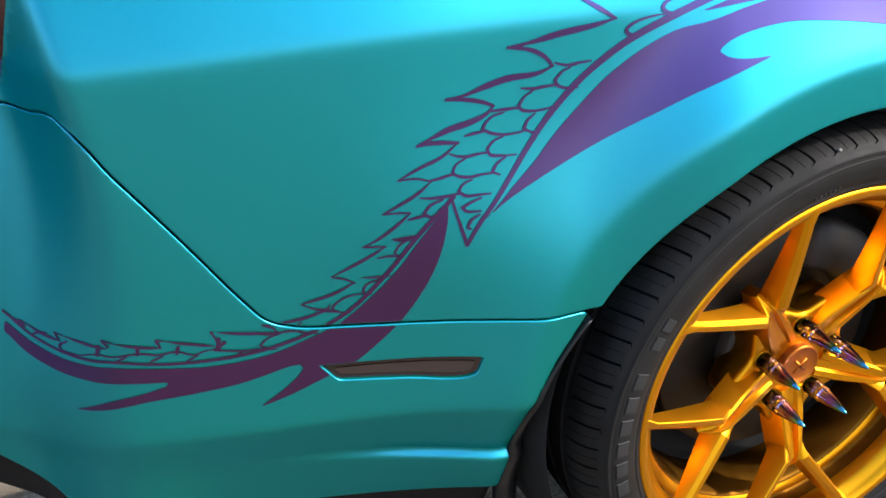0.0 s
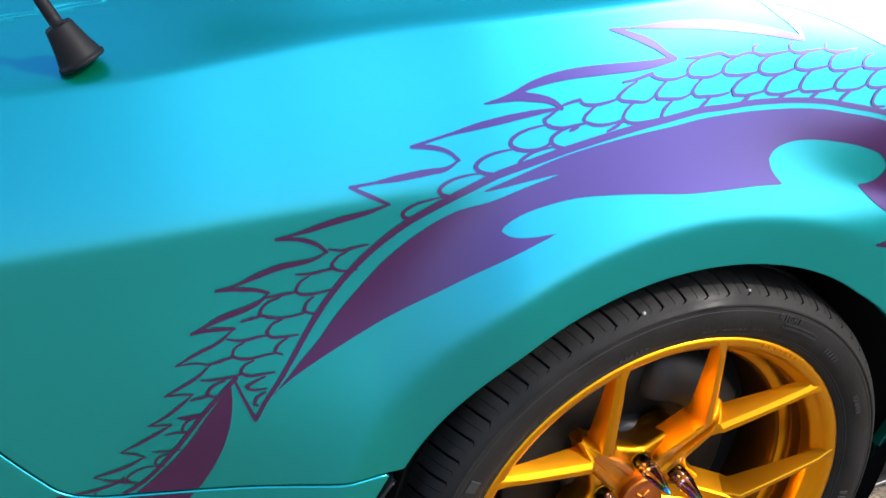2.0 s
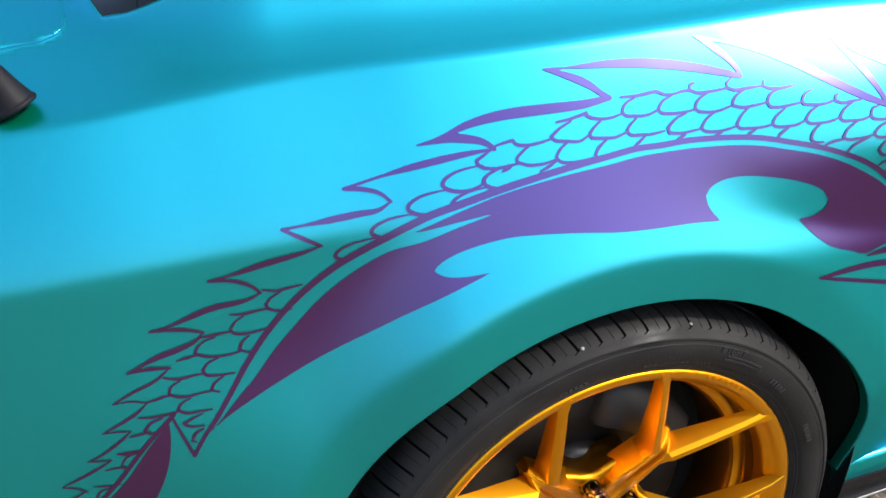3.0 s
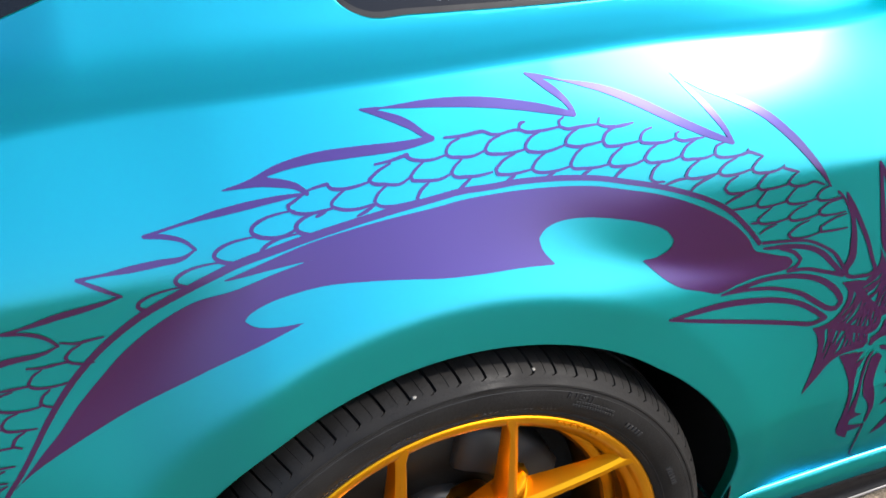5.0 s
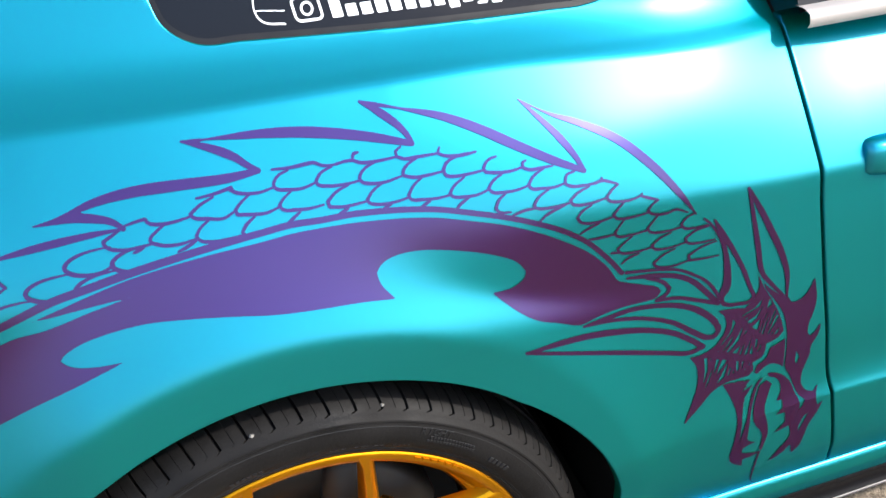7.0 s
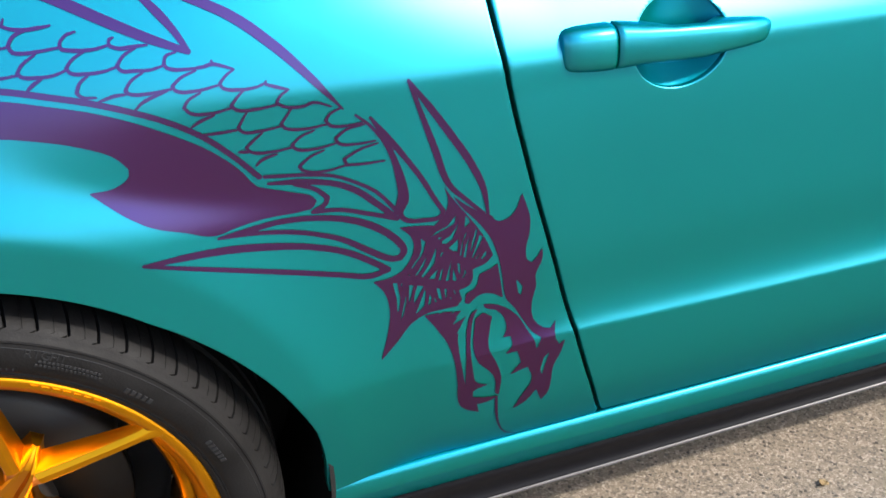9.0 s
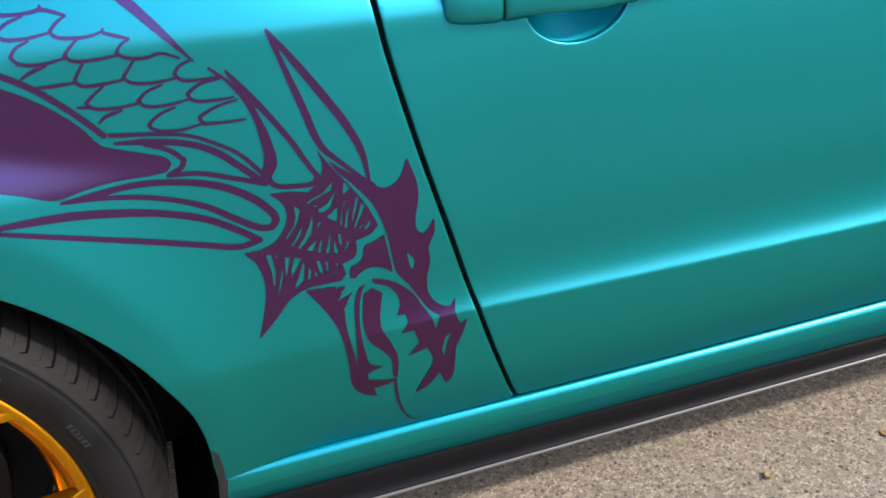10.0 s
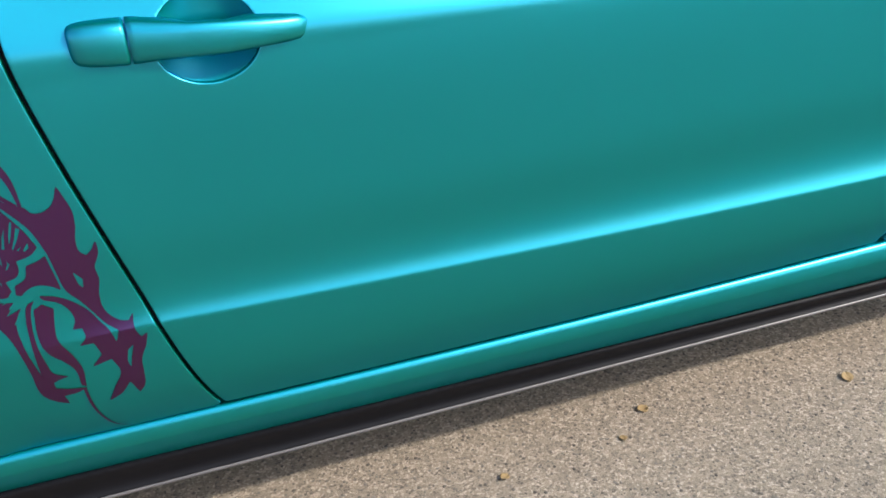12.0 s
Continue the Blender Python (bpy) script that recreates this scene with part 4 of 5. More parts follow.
for line, widths in ((FIN_A, FIRST), (FIN_B, BIG), (FIN_C, BIG), (FIN_D, BIG), (FIN_E, MID), (FIN_F, MID), (FIN_G, MID), (FIN_H, MID), (FIN_I, MID), (FIN_J, SMALL), (FIN_K, SMALL), (FIN_L, SMALL), (FIN_M, SMALL), (FIN_N, SMALL), (FIN_O, SMALL), (FIN_P, SMALL), (FIN_Q, SMALL), (FIN_R, SMALL), (FIN_S, SMALL), (FIN_T, SMALL), (FIN_U, SMALL)):
    outlined("back_fin", line, widths, tip=FIN_TIP.get(len(line)) if widths in (FIRST, BIG) else None)
outlined("neck_leaf", LEAF_A, (3, 6, 6, 6.5, 7, 6, 5, 5, 4.5, 5, 5, 3))
outlined("neck_leaf", LEAF_B, (3, 6, 6, 6, 7, 8, 8, 7, 7, 6, 5, 5, 4, 2.5))
outlined("horn", LEAF_C, (3, 7, 8, 8, 7, 7, 7, 6.5, 6, 6, 5.5, 5, 4.5, 3))
outlined("ear", EAR_A, (2.5, 6, 6, 5.5, 5.5, 5, 5, 5, 5.5, 6, 6, 5, 4, 2.5))
outlined("horn", EAR_B, (3, 7, 8, 8, 7, 3, 5, 7, 7, 5, 4))
outlined("spine_line", SPINE, (4, 6, 7.2, 7, 6, 5.5, 5.5, 5.5))
outlined("neck_line", NECK_LOW, (4, 3.5, 3.5, 4.5))
outlined("neck_line", NECK_RIGHT, (8, 6, 7, 4.5, 3, 3, 2.5))
outlined("tail_line", TAIL_LINE, (3, 3, 3.5, 4, 4.5, 4.5))
outlined("tail_notch", VEE, (2.5, 3, 4))
outlined("tongue", FORK, (3.5, 3.5, 3, 2, 0.8))


HOOK = curve([(1.04, 0.76), (0.75, 0.71), (0.45, 0.60), (0.20, 0.42), (0.05, 0.22), (0.0, 0.03), (0.08, -0.16), (0.30, -0.29), (0.60, -0.29), (0.85, -0.15), (1.02, 0.02)], False, 4, 90)
REGION = mm(SPINE + NECK_LOW + NECK_RIGHT + [(a, b + 14) for a, b in TOP[::-1]] + [(-520, 700), (-500, 600)])


def scale(at, pitch, high, width, within, lean=0.10):
    """One scale: a hooked line round its rear end."""
    a = np.array(at, float) * MM
    u, v = HOOK[:, 0] * pitch, HOOK[:, 1] * high
    line = np.stack([a[0] + u, a[1] + v + lean * u], 1)
    w = [width * k for k in (0.5, 0.75, 0.9, 1.2, 1.6, 1.3, 1.0, 0.9)]
    return decal("scale", lambda x, z: np.maximum(stroke_sdf(x, z, line, w), poly_sdf(x, z, within) - 0.001) if within is not None else stroke_sdf(x, z, line, w), box_of(line))


for row in (SCALE_LINES_A, SCALE_LINES_B, SCALE_LINES_C, SCALE_LINES_D, SCALE_LINES_E, SCALE_LINES_F, SCALE_LINES_G, SCALE_LINES_H):
    for line in row:
        outlined("scale", line, (2.0, 2.8, 3.3, 2.8, 2.0))
for at in SCALES_A:
    scale(at, 0.042, 0.0205, 0.0027, REGION, -0.06)
SCALE_LINE, TAIL_SCALE_LINE = (1.8, 2.6, 3.4, 2.6, 2.0), (1.4, 2.0, 2.4, 2.0, 1.4)
scale((-294, 815), 0.040, 0.019, 0.0026, REGION, -0.02)
outlined("scale", [(-369, 792), (-354, 788), (-346, 789), (-330, 790)], SCALE_LINE)
outlined("scale", [(-352, 786), (-361, 782), (-368, 775), (-366, 770), (-353, 765), (-344, 765)], SCALE_LINE)
outlined("scale", [(-404, 771), (-390, 769), (-375, 770), (-366, 770)], SCALE_LINE)
outlined("scale", [(-391, 767), (-400, 762), (-406, 754), (-404, 750), (-394, 747), (-380, 747), (-372, 748)], SCALE_LINE)
outlined("scale", [(-437, 752), (-427, 752), (-413, 752), (-405, 752)], SCALE_LINE)
outlined("scale", [(-422, 749), (-433, 747), (-441, 741), (-444, 735), (-435, 730), (-422, 727), (-408, 727), (-401, 728)], SCALE_LINE)
outlined("scale", [(-389, 744), (-397, 738), (-401, 730), (-394, 726), (-390, 725)], SCALE_LINE)
outlined("scale", [(-463, 731), (-456, 732), (-443, 733)], SCALE_LINE)
outlined("scale", [(-423, 725), (-433, 722), (-440, 715), (-438, 709), (-427, 706), (-410, 705)], SCALE_LINE)
outlined("scale", [(-479, 715), (-472, 712), (-463, 710), (-449, 711), (-440, 711)], SCALE_LINE)
outlined("scale", [(-421, 704), (-431, 698), (-436, 690), (-428, 686)], SCALE_LINE)
outlined("scale", [(-463, 708), (-473, 703), (-477, 695), (-472, 691), (-460, 688), (-446, 689), (-436, 689)], SCALE_LINE)
outlined("scale", [(-501, 690), (-491, 691), (-481, 693), (-475, 693)], SCALE_LINE)
outlined("scale", [(-457, 685), (-467, 681), (-472, 673), (-465, 667), (-451, 666), (-439, 666)], SCALE_LINE)
outlined("scale", [(-511, 673), (-501, 671), (-487, 670), (-470, 671)], SCALE_LINE)
outlined("scale", [(-449, 662), (-459, 658), (-469, 653), (-466, 648), (-450, 645)], SCALE_LINE)
outlined("scale", [(-488, 667), (-501, 663), (-508, 655), (-504, 650), (-497, 650)], SCALE_LINE)
outlined("scale", [(-524, 651), (-512, 652), (-503, 652)], SCALE_LINE)
outlined("scale", [(-540, 632), (-529, 629), (-514, 630)], SCALE_LINE)
outlined("scale", [(-451, 641), (-460, 636), (-465, 627), (-461, 625)], SCALE_LINE)
outlined("scale", [(-540, 632), (-532, 632), (-513, 631)], TAIL_SCALE_LINE)
outlined("scale", [(-522, 630), (-534, 624), (-539, 616), (-534, 612)], TAIL_SCALE_LINE)
outlined("scale", [(-556, 613), (-544, 614), (-532, 611)], TAIL_SCALE_LINE)
outlined("scale", [(-572, 593), (-560, 592), (-542, 592)], TAIL_SCALE_LINE)
outlined("scale", [(-555, 589), (-567, 585), (-572, 578), (-569, 574), (-563, 573)], TAIL_SCALE_LINE)
outlined("scale", [(-569, 574), (-586, 573), (-598, 567), (-604, 560), (-596, 555), (-586, 553)], TAIL_SCALE_LINE)
outlined("scale", [(-620, 561), (-609, 558), (-596, 555)], TAIL_SCALE_LINE)
outlined("scale", [(-605, 565), (-609, 559)], TAIL_SCALE_LINE)
outlined("scale", [(-677, 539), (-666, 538), (-656, 539), (-643, 539), (-632, 535), (-620, 533)], TAIL_SCALE_LINE)
outlined("scale", [(-656, 538), (-671, 533), (-678, 526), (-670, 521), (-661, 519)], TAIL_SCALE_LINE)
outlined("scale", [(-635, 549), (-641, 543), (-636, 538)], TAIL_SCALE_LINE)
outlined("scale", [(-723, 527), (-706, 524), (-690, 522), (-676, 523)], TAIL_SCALE_LINE)
outlined("scale", [(-694, 522), (-701, 518), (-710, 514)], TAIL_SCALE_LINE)
outlined("scale", [(-851, 519), (-834, 527), (-819, 527), (-806, 530), (-792, 531), (-777, 528), (-759, 530), (-742, 524), (-733, 527), (-719, 528)], TAIL_SCALE_LINE)
outlined("scale", [(-806, 529), (-817, 522)], TAIL_SCALE_LINE)
outlined("scale", [(-772, 526), (-785, 521)], TAIL_SCALE_LINE)
outlined("scale", [(-739, 523), (-751, 517)], TAIL_SCALE_LINE)
outlined("scale", [(-860, 529), (-869, 519), (-868, 515), (-851, 519)], TAIL_SCALE_LINE)
outlined("scale", [(-896, 517), (-885, 525), (-879, 527)], TAIL_SCALE_LINE)
outlined("scale", [(-831, 537), (-834, 526)], (4, 3))
outlined("scale", [(-795, 537), (-796, 530)], (4, 3))
outlined("scale", [(-757, 535), (-759, 527)], (4, 3))
outlined("scale", [(-717, 540), (-718, 526)], (4, 3))
outlined("scale", [(-712, 535), (-717, 531)], (4, 3))

filled("head_crest", CREST + CREST2, (EYE, NOSTRIL), "solid maroon crest and snout of the dragon's head")
filled("head_cheek", CHEEK, CHEEK_CUTS_A + CHEEK_CUTS_B + CHEEK_CUTS_C + CHEEK_CUTS_D + CHEEK_CUTS_E + CHEEK_CUTS_F, "maroon cheek with slits", 0.0010)
filled("head_face", FACE)
filled("head_jaw", JAW, JAW_CUTS, "", 0.0010)
filled("head_tongue", TONGUE)


def on_glass(name, field, box, label=""):
    return sheet(name, field, box, 0.0012, 0.0012, lambda x, z: side_y(x, z) + 0.0045, WHITE, glass, label, 0.0009)


# white badge and lettering bars on the quarter window
BASE = lambda x: 1.0262 - 0.018 * (x - 0.0837)


def badge(x, z):
    u, v = np.abs(x - 0.0977 + 0.12 * (z - 1.0369)), np.abs(z - 1.0369)
    box = np.hypot(np.maximum(u - 0.0085, 0), np.maximum(v - 0.0055, 0)) - 0.005
    ring = np.abs(np.hypot(x - 0.0977, z - 1.0369) - 0.0055) - 0.0011
    return np.minimum(np.abs(box) - 0.0012, ring)


on_glass("badge", badge, (0.073, 0.123, 1.017, 1.057), "white outlined badge")
heights = (22, 14, 14, 22, 22, 14, 14, 14, 14, 14, 3, 14, 18)
for i, h in enumerate(heights):
    x0 = 0.1218 + 0.01551 * i
    drop = 6 if i in (8, 11) else 0
    z0 = BASE(x0) + (0.0 if h > 3 else -0.003)

    def bar(x, z, x0=x0, z0=z0, h=h, drop=drop):
        return np.maximum(np.abs(x - x0 - 0.0058 + 0.10 * (z - z0)) - 0.0056, np.maximum(z0 - drop * MM * 0.6 - z, z - z0 - h * MM * 0.78))

    on_glass("lettering_bar", bar, (x0 - 0.006, x0 + 0.018, z0 - 0.01, z0 + 0.03))
sketch = curve([(0.0512, 1.0865), (0.0472, 1.0565), (0.0462, 1.0385), (0.0512, 1.0305), (0.0732, 1.0260)], False, 5)
on_glass("white_line_drawing", lambda x, z: np.minimum(stroke_sdf(x, z, sketch, (0.0012, 0.0014, 0.0018)), stroke_sdf(x, z, np.array([(0.0472, 1.0405), (0.0752, 1.0375)]), (0.0012, 0.0012))), (0.03, 0.08, 1.015, 1.10), "white line drawing")

# ---- wheel ----
HUB = (0.0, 0.0, WHEEL_Z)
wheel = new("wheel")
wheel.parent = car
tagged(wheel, "gold spoked alloy wheel with a low-profile tyre")


def tyre_mesh():
    """A turned tyre whose shoulder is cut by lateral grooves."""
    half = [(0.262, 0.016, 0), (0.267, 0.004, 0), (0.2715, -0.001, 0), (0.276, -0.0035, 0), (0.2775, -0.0030, 0), (0.283, -0.0075, 0), (0.292, -0.0105, 0), (0.300, -0.0115, 0), (0.308, -0.0112, 0), (0.3155, -0.0095, 0), (0.3170, -0.0105, 0), (0.3190, -0.0100, 0), (0.3202, -0.0080, 0), (0.3245, -0.0050, 0), (0.3262, -0.0035, 0.0), (0.3285, -0.0012, 0.7), (0.3325, 0.0045, 1), (0.3362, 0.0125, 1), (0.3392, 0.0235, 1), (0.3408, 0.036, 1), (0.3414, 0.048, 0.6), (0.3415, 0.050, 0), (0.335, 0.0515, 0), (0.335, 0.0595, 0), (0.3420, 0.061, 0), (0.3425, 0.085, 0), (0.336, 0.0865, 0), (0.336, 0.0955, 0), (0.3428, 0.097, 0), (0.343, 0.122, 0)]
    rows = half + [(r, 0.244 - y, g) for r, y, g in reversed(half[:-1])]
    blocks, cuts = 72, ((0.0, 1), (0.055, 1), (0.085, 0), (0.30, 0), (0.49, 0), (0.497, 0.12), (0.513, 0.12), (0.52, 0), (0.75, 0), (0.97, 0))
    m, verts, faces = len(rows), [], []
    n = blocks * len(cuts)
    for b in range(blocks):
        for f, deep in cuts:
            for k, (r, y, g) in enumerate(rows):
                skew = (y - 0.02) * 0.55 if g else 0.0
                a = 2 * math.pi * (b + f + skew / 0.026 * 0.4) / blocks if 0 < g else 2 * math.pi * (b + f) / blocks
                rr = r - 0.0065 * deep * g
                verts.append((rr * math.cos(a), y + 0.002 * deep * g, rr * math.sin(a)))
    for i in range(n):
        k = (i + 1) % n
        for j in range(m - 1):
            faces.append((i * m + j, i * m + j + 1, k * m + j + 1, k * m + j))
    verts = [(x, y, z + WHEEL_Z) for x, y, z in verts]
    ob = mesh_part("tyre", verts, faces, RUBBER, wheel, "black low-profile tyre with grooved shoulder", crisp=38)
    return ob


tyre = tyre_mesh()
revolve("rim", [(0.262, 0.020), (0.2690, 0.012), (0.2705, 0.005), (0.2692, 0.0005), (0.2660, -0.0008), (0.2600, 0.0005), (0.2560, 0.002), (0.2540, 0.0075), (0.2505, 0.012), (0.2440, 0.016), (0.2420, 0.022), (0.2405, 0.036)], GOLD, wheel, "gold anodised rim", 160, HUB)
revolve("rim_barrel", [(0.2405, 0.036), (0.2400, 0.050), (0.2385, 0.056), (0.2240, 0.060), (0.2205, 0.064), (0.2190, 0.150), (0.2350, 0.170), (0.2350, 0.215), (0.250, 0.235)], BARREL, wheel, "dark bronze inner barrel", 120, HUB)
revolve("barrel_step", [(0.2385, 0.0555), (0.2360, 0.0545), (0.2270, 0.0570), (0.2245, 0.0590)], GOLD, wheel, "", 120, HUB)


def polar(a, r):
    return np.array((r * math.cos(radians(a)), r * math.sin(radians(a))))


def beam(name, path, outer, parent):
    """A spoke: rows (x, z, y of its face, half width of the face, inner foot, outer foot, depth); outer is +1 or -1, the side with the ledge."""
    rings = []
    pts = np.array([(p[0], p[1]) for p in path])
    tang = np.gradient(pts, axis=0)
    for (x, z, y, w, foot_in, foot_out, deep), t in zip(path, tang):
        t = t / np.hypot(*t)
        nx, nz = -t[1] * outer, t[0] * outer
        sec = [(-w - foot_in, y + deep), (-w - 0.0010, y + 0.0040), (-w, y + 0.0010), (-w + 0.0013, y), (w * 0.15, y + 0.0003), (w * 0.40, y + 0.0012), (w + 0.0002, y + 0.0042), (w + 0.0012, y + 0.0062), (w + foot_out, y + deep)]
        rings.append([(x + o * nx, yy, z + o * nz + WHEEL_Z) for o, yy in sec])
    return loft(name, rings, GOLD, parent, crisp=24)


for k in range(5):
    c = 126 + 72 * k
    for side in (-1, 1):
        rim_end, knee = polar(c + side * 21.5, 0.2655), polar(c + side * 5.5, 0.139)
        path = []
        for t in np.linspace(0, 1, 8):
            q = rim_end + (knee - rim_end) * t
            wide = 0.0055 + 0.0014 * t + 0.0045 * max(0, 0.10 - t) / 0.10
            path.append((q[0], q[1], -0.0006 + 0.0150 * t ** 1.3, wide, 0.0030 + 0.0030 * t, 0.0040 + 0.0040 * t, 0.012 + 0.020 * t))
        inner = polar(c + side * 5.0, 0.120)
        for t in (0.4, 1.0):
            q = knee + (inner - knee) * t
            path.append((q[0], q[1], 0.0146 + 0.011 * t, 0.0066 - 0.0022 * t, 0.005, 0.007, 0.033))
        beam("spoke", path, side, wheel)
    rings = []
    for t in (-0.13, -0.06, 0.0, 0.10, 0.22, 0.36, 0.52, 0.68, 0.84, 1.0):
        r = 0.152 + (0.040 - 0.152) * t
        blunt = sstep((t + 0.16) / 0.34)
        half = 0.0030 + 0.0085 * blunt + 0.0075 * sstep(t * 1.2)
        y = 0.0112 + 0.0360 * max(t, 0.0) ** 0.9 + 0.022 * (1 - blunt)
        dip = 0.0075 * sstep((t + 0.1) * 2.2) * (1 - 0.75 * sstep((t - 0.5) * 2))
        mid, across = polar(c, r), polar(c + 90, 1.0)
        foot = 0.004 + 0.006 * blunt
        sec = ((-half - foot, 0.022 + 0.014 * blunt), (-half - 0.0015, 0.006), (-half, 0.0022), (-half + 0.0025, 0.0), (-half * 0.45, 0.0004), (-half * 0.30, 0.0012 + dip), (half * 0.30, 0.0012 + dip), (half * 0.45, 0.0004), (half - 0.0025, 0.0), (half, 0.0022), (half + 0.0015, 0.006), (half + foot, 0.022 + 0.014 * blunt))
        rings.append([(mid[0] + o * across[0], y + d, mid[1] + o * across[1] + WHEEL_Z) for o, d in sec])
    loft("spoke_arm", rings, GOLD, wheel, crisp=24)


def hub_star():
    """Hub plate with five lobes that carry the spokes and scalloped webs between them."""
    rings = []
    for y, grow in ((0.096, 1.0), (0.058, 1.0), (0.0535, 0.985), (0.0515, 0.955), (0.0510, 0.90), (0.0528, 0.75), (0.0520, 0.45), (0.0510, 0.3)):
        ring = []
        for i in range(120):
            a = 3 * i
            r = (0.090 + 0.014 * math.cos(radians(5 * (a - 126)))) * grow
            p = polar(a, r)
            ring.append((p[0], y, p[1] + WHEEL_Z))
        rings.append(ring)
    return loft("hub", rings, GOLD, wheel)


hub_star()
revolve("centre_cap", [(0.0305, 0.066), (0.0305, 0.0435), (0.0297, 0.0415), (0.0280, 0.0405), (0.0262, 0.0412), (0.0254, 0.0426), (0.013, 0.0418), (0.0, 0.0415)], COPPER, wheel, "copper centre cap", 64, HUB)
bm = bmesh.new()
for a in (45, 135):
    m4 = Matrix.Translation((0, 0.0415, WHEEL_Z)) @ Matrix.Rotation(radians(a), 4, "Y") @ Matrix.Diagonal((0.026, 0.0020, 0.0042, 1))
    bmesh.ops.create_cube(bm, size=1, matrix=m4)
part("cap_emblem", bm, COPPER, wheel)


def lug_mesh(place):
    ob = revolve("spike_lug_nut", [(0.0, 0.055), (0.0112, 0.055), (0.0118, 0.050), (0.0118, 0.034), (0.0106, 0.0325), (0.0106, 0.0305), (0.0118, 0.029), (0.0118, 0.025), (0.0106, 0.0235), (0.0104, 0.022), (0.0078, 0.008), (0.0045, -0.006), (0.0012, -0.0165), (0.0, -0.017)], NEO, wheel, "rainbow chrome spiked lug nut", 28)
    ob.location = place
    return ob


first = None
for k in range(5):
    p = polar(90 + 72 * k, 0.057)
    if first is None:
        first = lug_mesh((p[0], 0.0, p[1] + WHEEL_Z))
    else:
        o = first.copy()
        scene.collection.objects.link(o)
        o.parent = wheel
        o.location = (p[0], 0.0, p[1] + WHEEL_Z)
    revolve("lug_seat", [(0.0155, 0.0505), (0.0150, 0.0498), (0.0142, 0.053), (0.0138, 0.064)], GOLD, wheel, "", 24, (p[0], 0, p[1] + WHEEL_Z))


# brake behind the spokes; the shade there is put into its near-black colours
revolve("brake_disc", [(0.08, 0.118), (0.085, 0.108), (0.168, 0.108), (0.170, 0.110), (0.170, 0.128), (0.09, 0.130)], STEEL, wheel, "steel brake disc, near black for the shade behind the spokes", 96, HUB)
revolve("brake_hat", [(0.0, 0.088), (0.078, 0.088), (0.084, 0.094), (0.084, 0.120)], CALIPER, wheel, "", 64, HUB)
revolve("brake_backplate", [(0.0, 0.150), (0.205, 0.150), (0.212, 0.145), (0.214, 0.128)], SHADE, wheel, "", 64, HUB)


def caliper():
    rings = []
    for a in np.linspace(20, 78, 9):
        lo, hi = polar(a, 0.118), polar(a, 0.188 if 25 < a < 73 else 0.178)
        f = 0.082 if 25 < a < 73 else 0.090
        rings.append([(lo[0], f + 0.008, lo[1] + WHEEL_Z), (lo[0] * 1.06, f, lo[1] * 1.06 + WHEEL_Z), (hi[0] * 0.95, f, hi[1] * 0.95 + WHEEL_Z), (hi[0], f + 0.008, hi[1] + WHEEL_Z), (hi[0], f + 0.07, hi[1] + WHEEL_Z), (lo[0], f + 0.07, lo[1] + WHEEL_Z)])
    return loft("brake_caliper", rings, CALIPER, wheel, "cast brake caliper, near black for the shade behind the spokes")


caliper()


def on_tyre(a, r):
    """A point on the outer side wall, and how it leans."""
    rows = ((0.2775, -0.0030), (0.283, -0.0075), (0.292, -0.0105), (0.300, -0.0115), (0.308, -0.0112), (0.3155, -0.0095))
    y = np.interp(r, [q[0] for q in rows], [q[1] for q in rows])
    p = polar(a, r)
    return (p[0], y, p[1] + WHEEL_Z)


def wall_bars(name, a0, a1, r0, r1, count, duty, lift=0.0013, label=""):
    """Raised marks in a row along the side wall."""
    for i in range(count):
        s0 = a0 + (a1 - a0) * i / count
        s1 = s0 + (a1 - a0) / count * duty
        verts = []
        for up in (-1.0, 1.0):
            inset = 0.06 if up > 0 else 0.0
            for u in np.linspace(s0 + inset * (s1 - s0), s1 - inset * (s1 - s0), 3):
                for r in np.linspace(r0 + inset * (r1 - r0), r1 - inset * (r1 - r0), 4):
                    x, y, z = on_tyre(u, r)
                    verts.append((x, y - lift * up, z))
        top = [(12 + 4 * p + q, 16 + 4 * p + q, 17 + 4 * p + q, 13 + 4 * p + q) for p in range(2) for q in range(3)]
        rim = [0, 4, 8, 9, 10, 11, 7, 3, 2, 1]
        wall = [(a, b, b + 12, a + 12) for a, b in zip(rim, rim[1:] + rim[:1])]
        bm = bmesh.new()
        vs = [bm.verts.new(v) for v in verts]
        for f in top + wall:
            bm.faces.new([vs[k] for k in f])
        part(name, bm, RUBBER_MARK, wheel, label, True)


wall_bars("raised_mark", 199, 158, 0.292, 0.309, 7, 0.72)
wall_bars("raised_mark", 154, 145, 0.294, 0.309, 2, 0.72)
wall_bars("raised_mark", 106, 98.5, 0.2845, 0.2895, 6, 0.7)
wall_bars("raised_mark", 128, 116, 0.2795, 0.2825, 10, 0.7)
wall_bars("raised_mark", 63.5, 51, 0.2945, 0.2975, 16, 0.75)
wall_bars("raised_mark", 63, 51.5, 0.2995, 0.3022, 15, 0.75)
wall_bars("raised_mark", 46, 39.5, 0.290, 0.297, 5, 0.7)
wall_bars("raised_mark", 24, 17, 0.291, 0.298, 6, 0.7)
wall_bars("raised_mark", -10, -24, 0.286, 0.298, 8, 0.6)
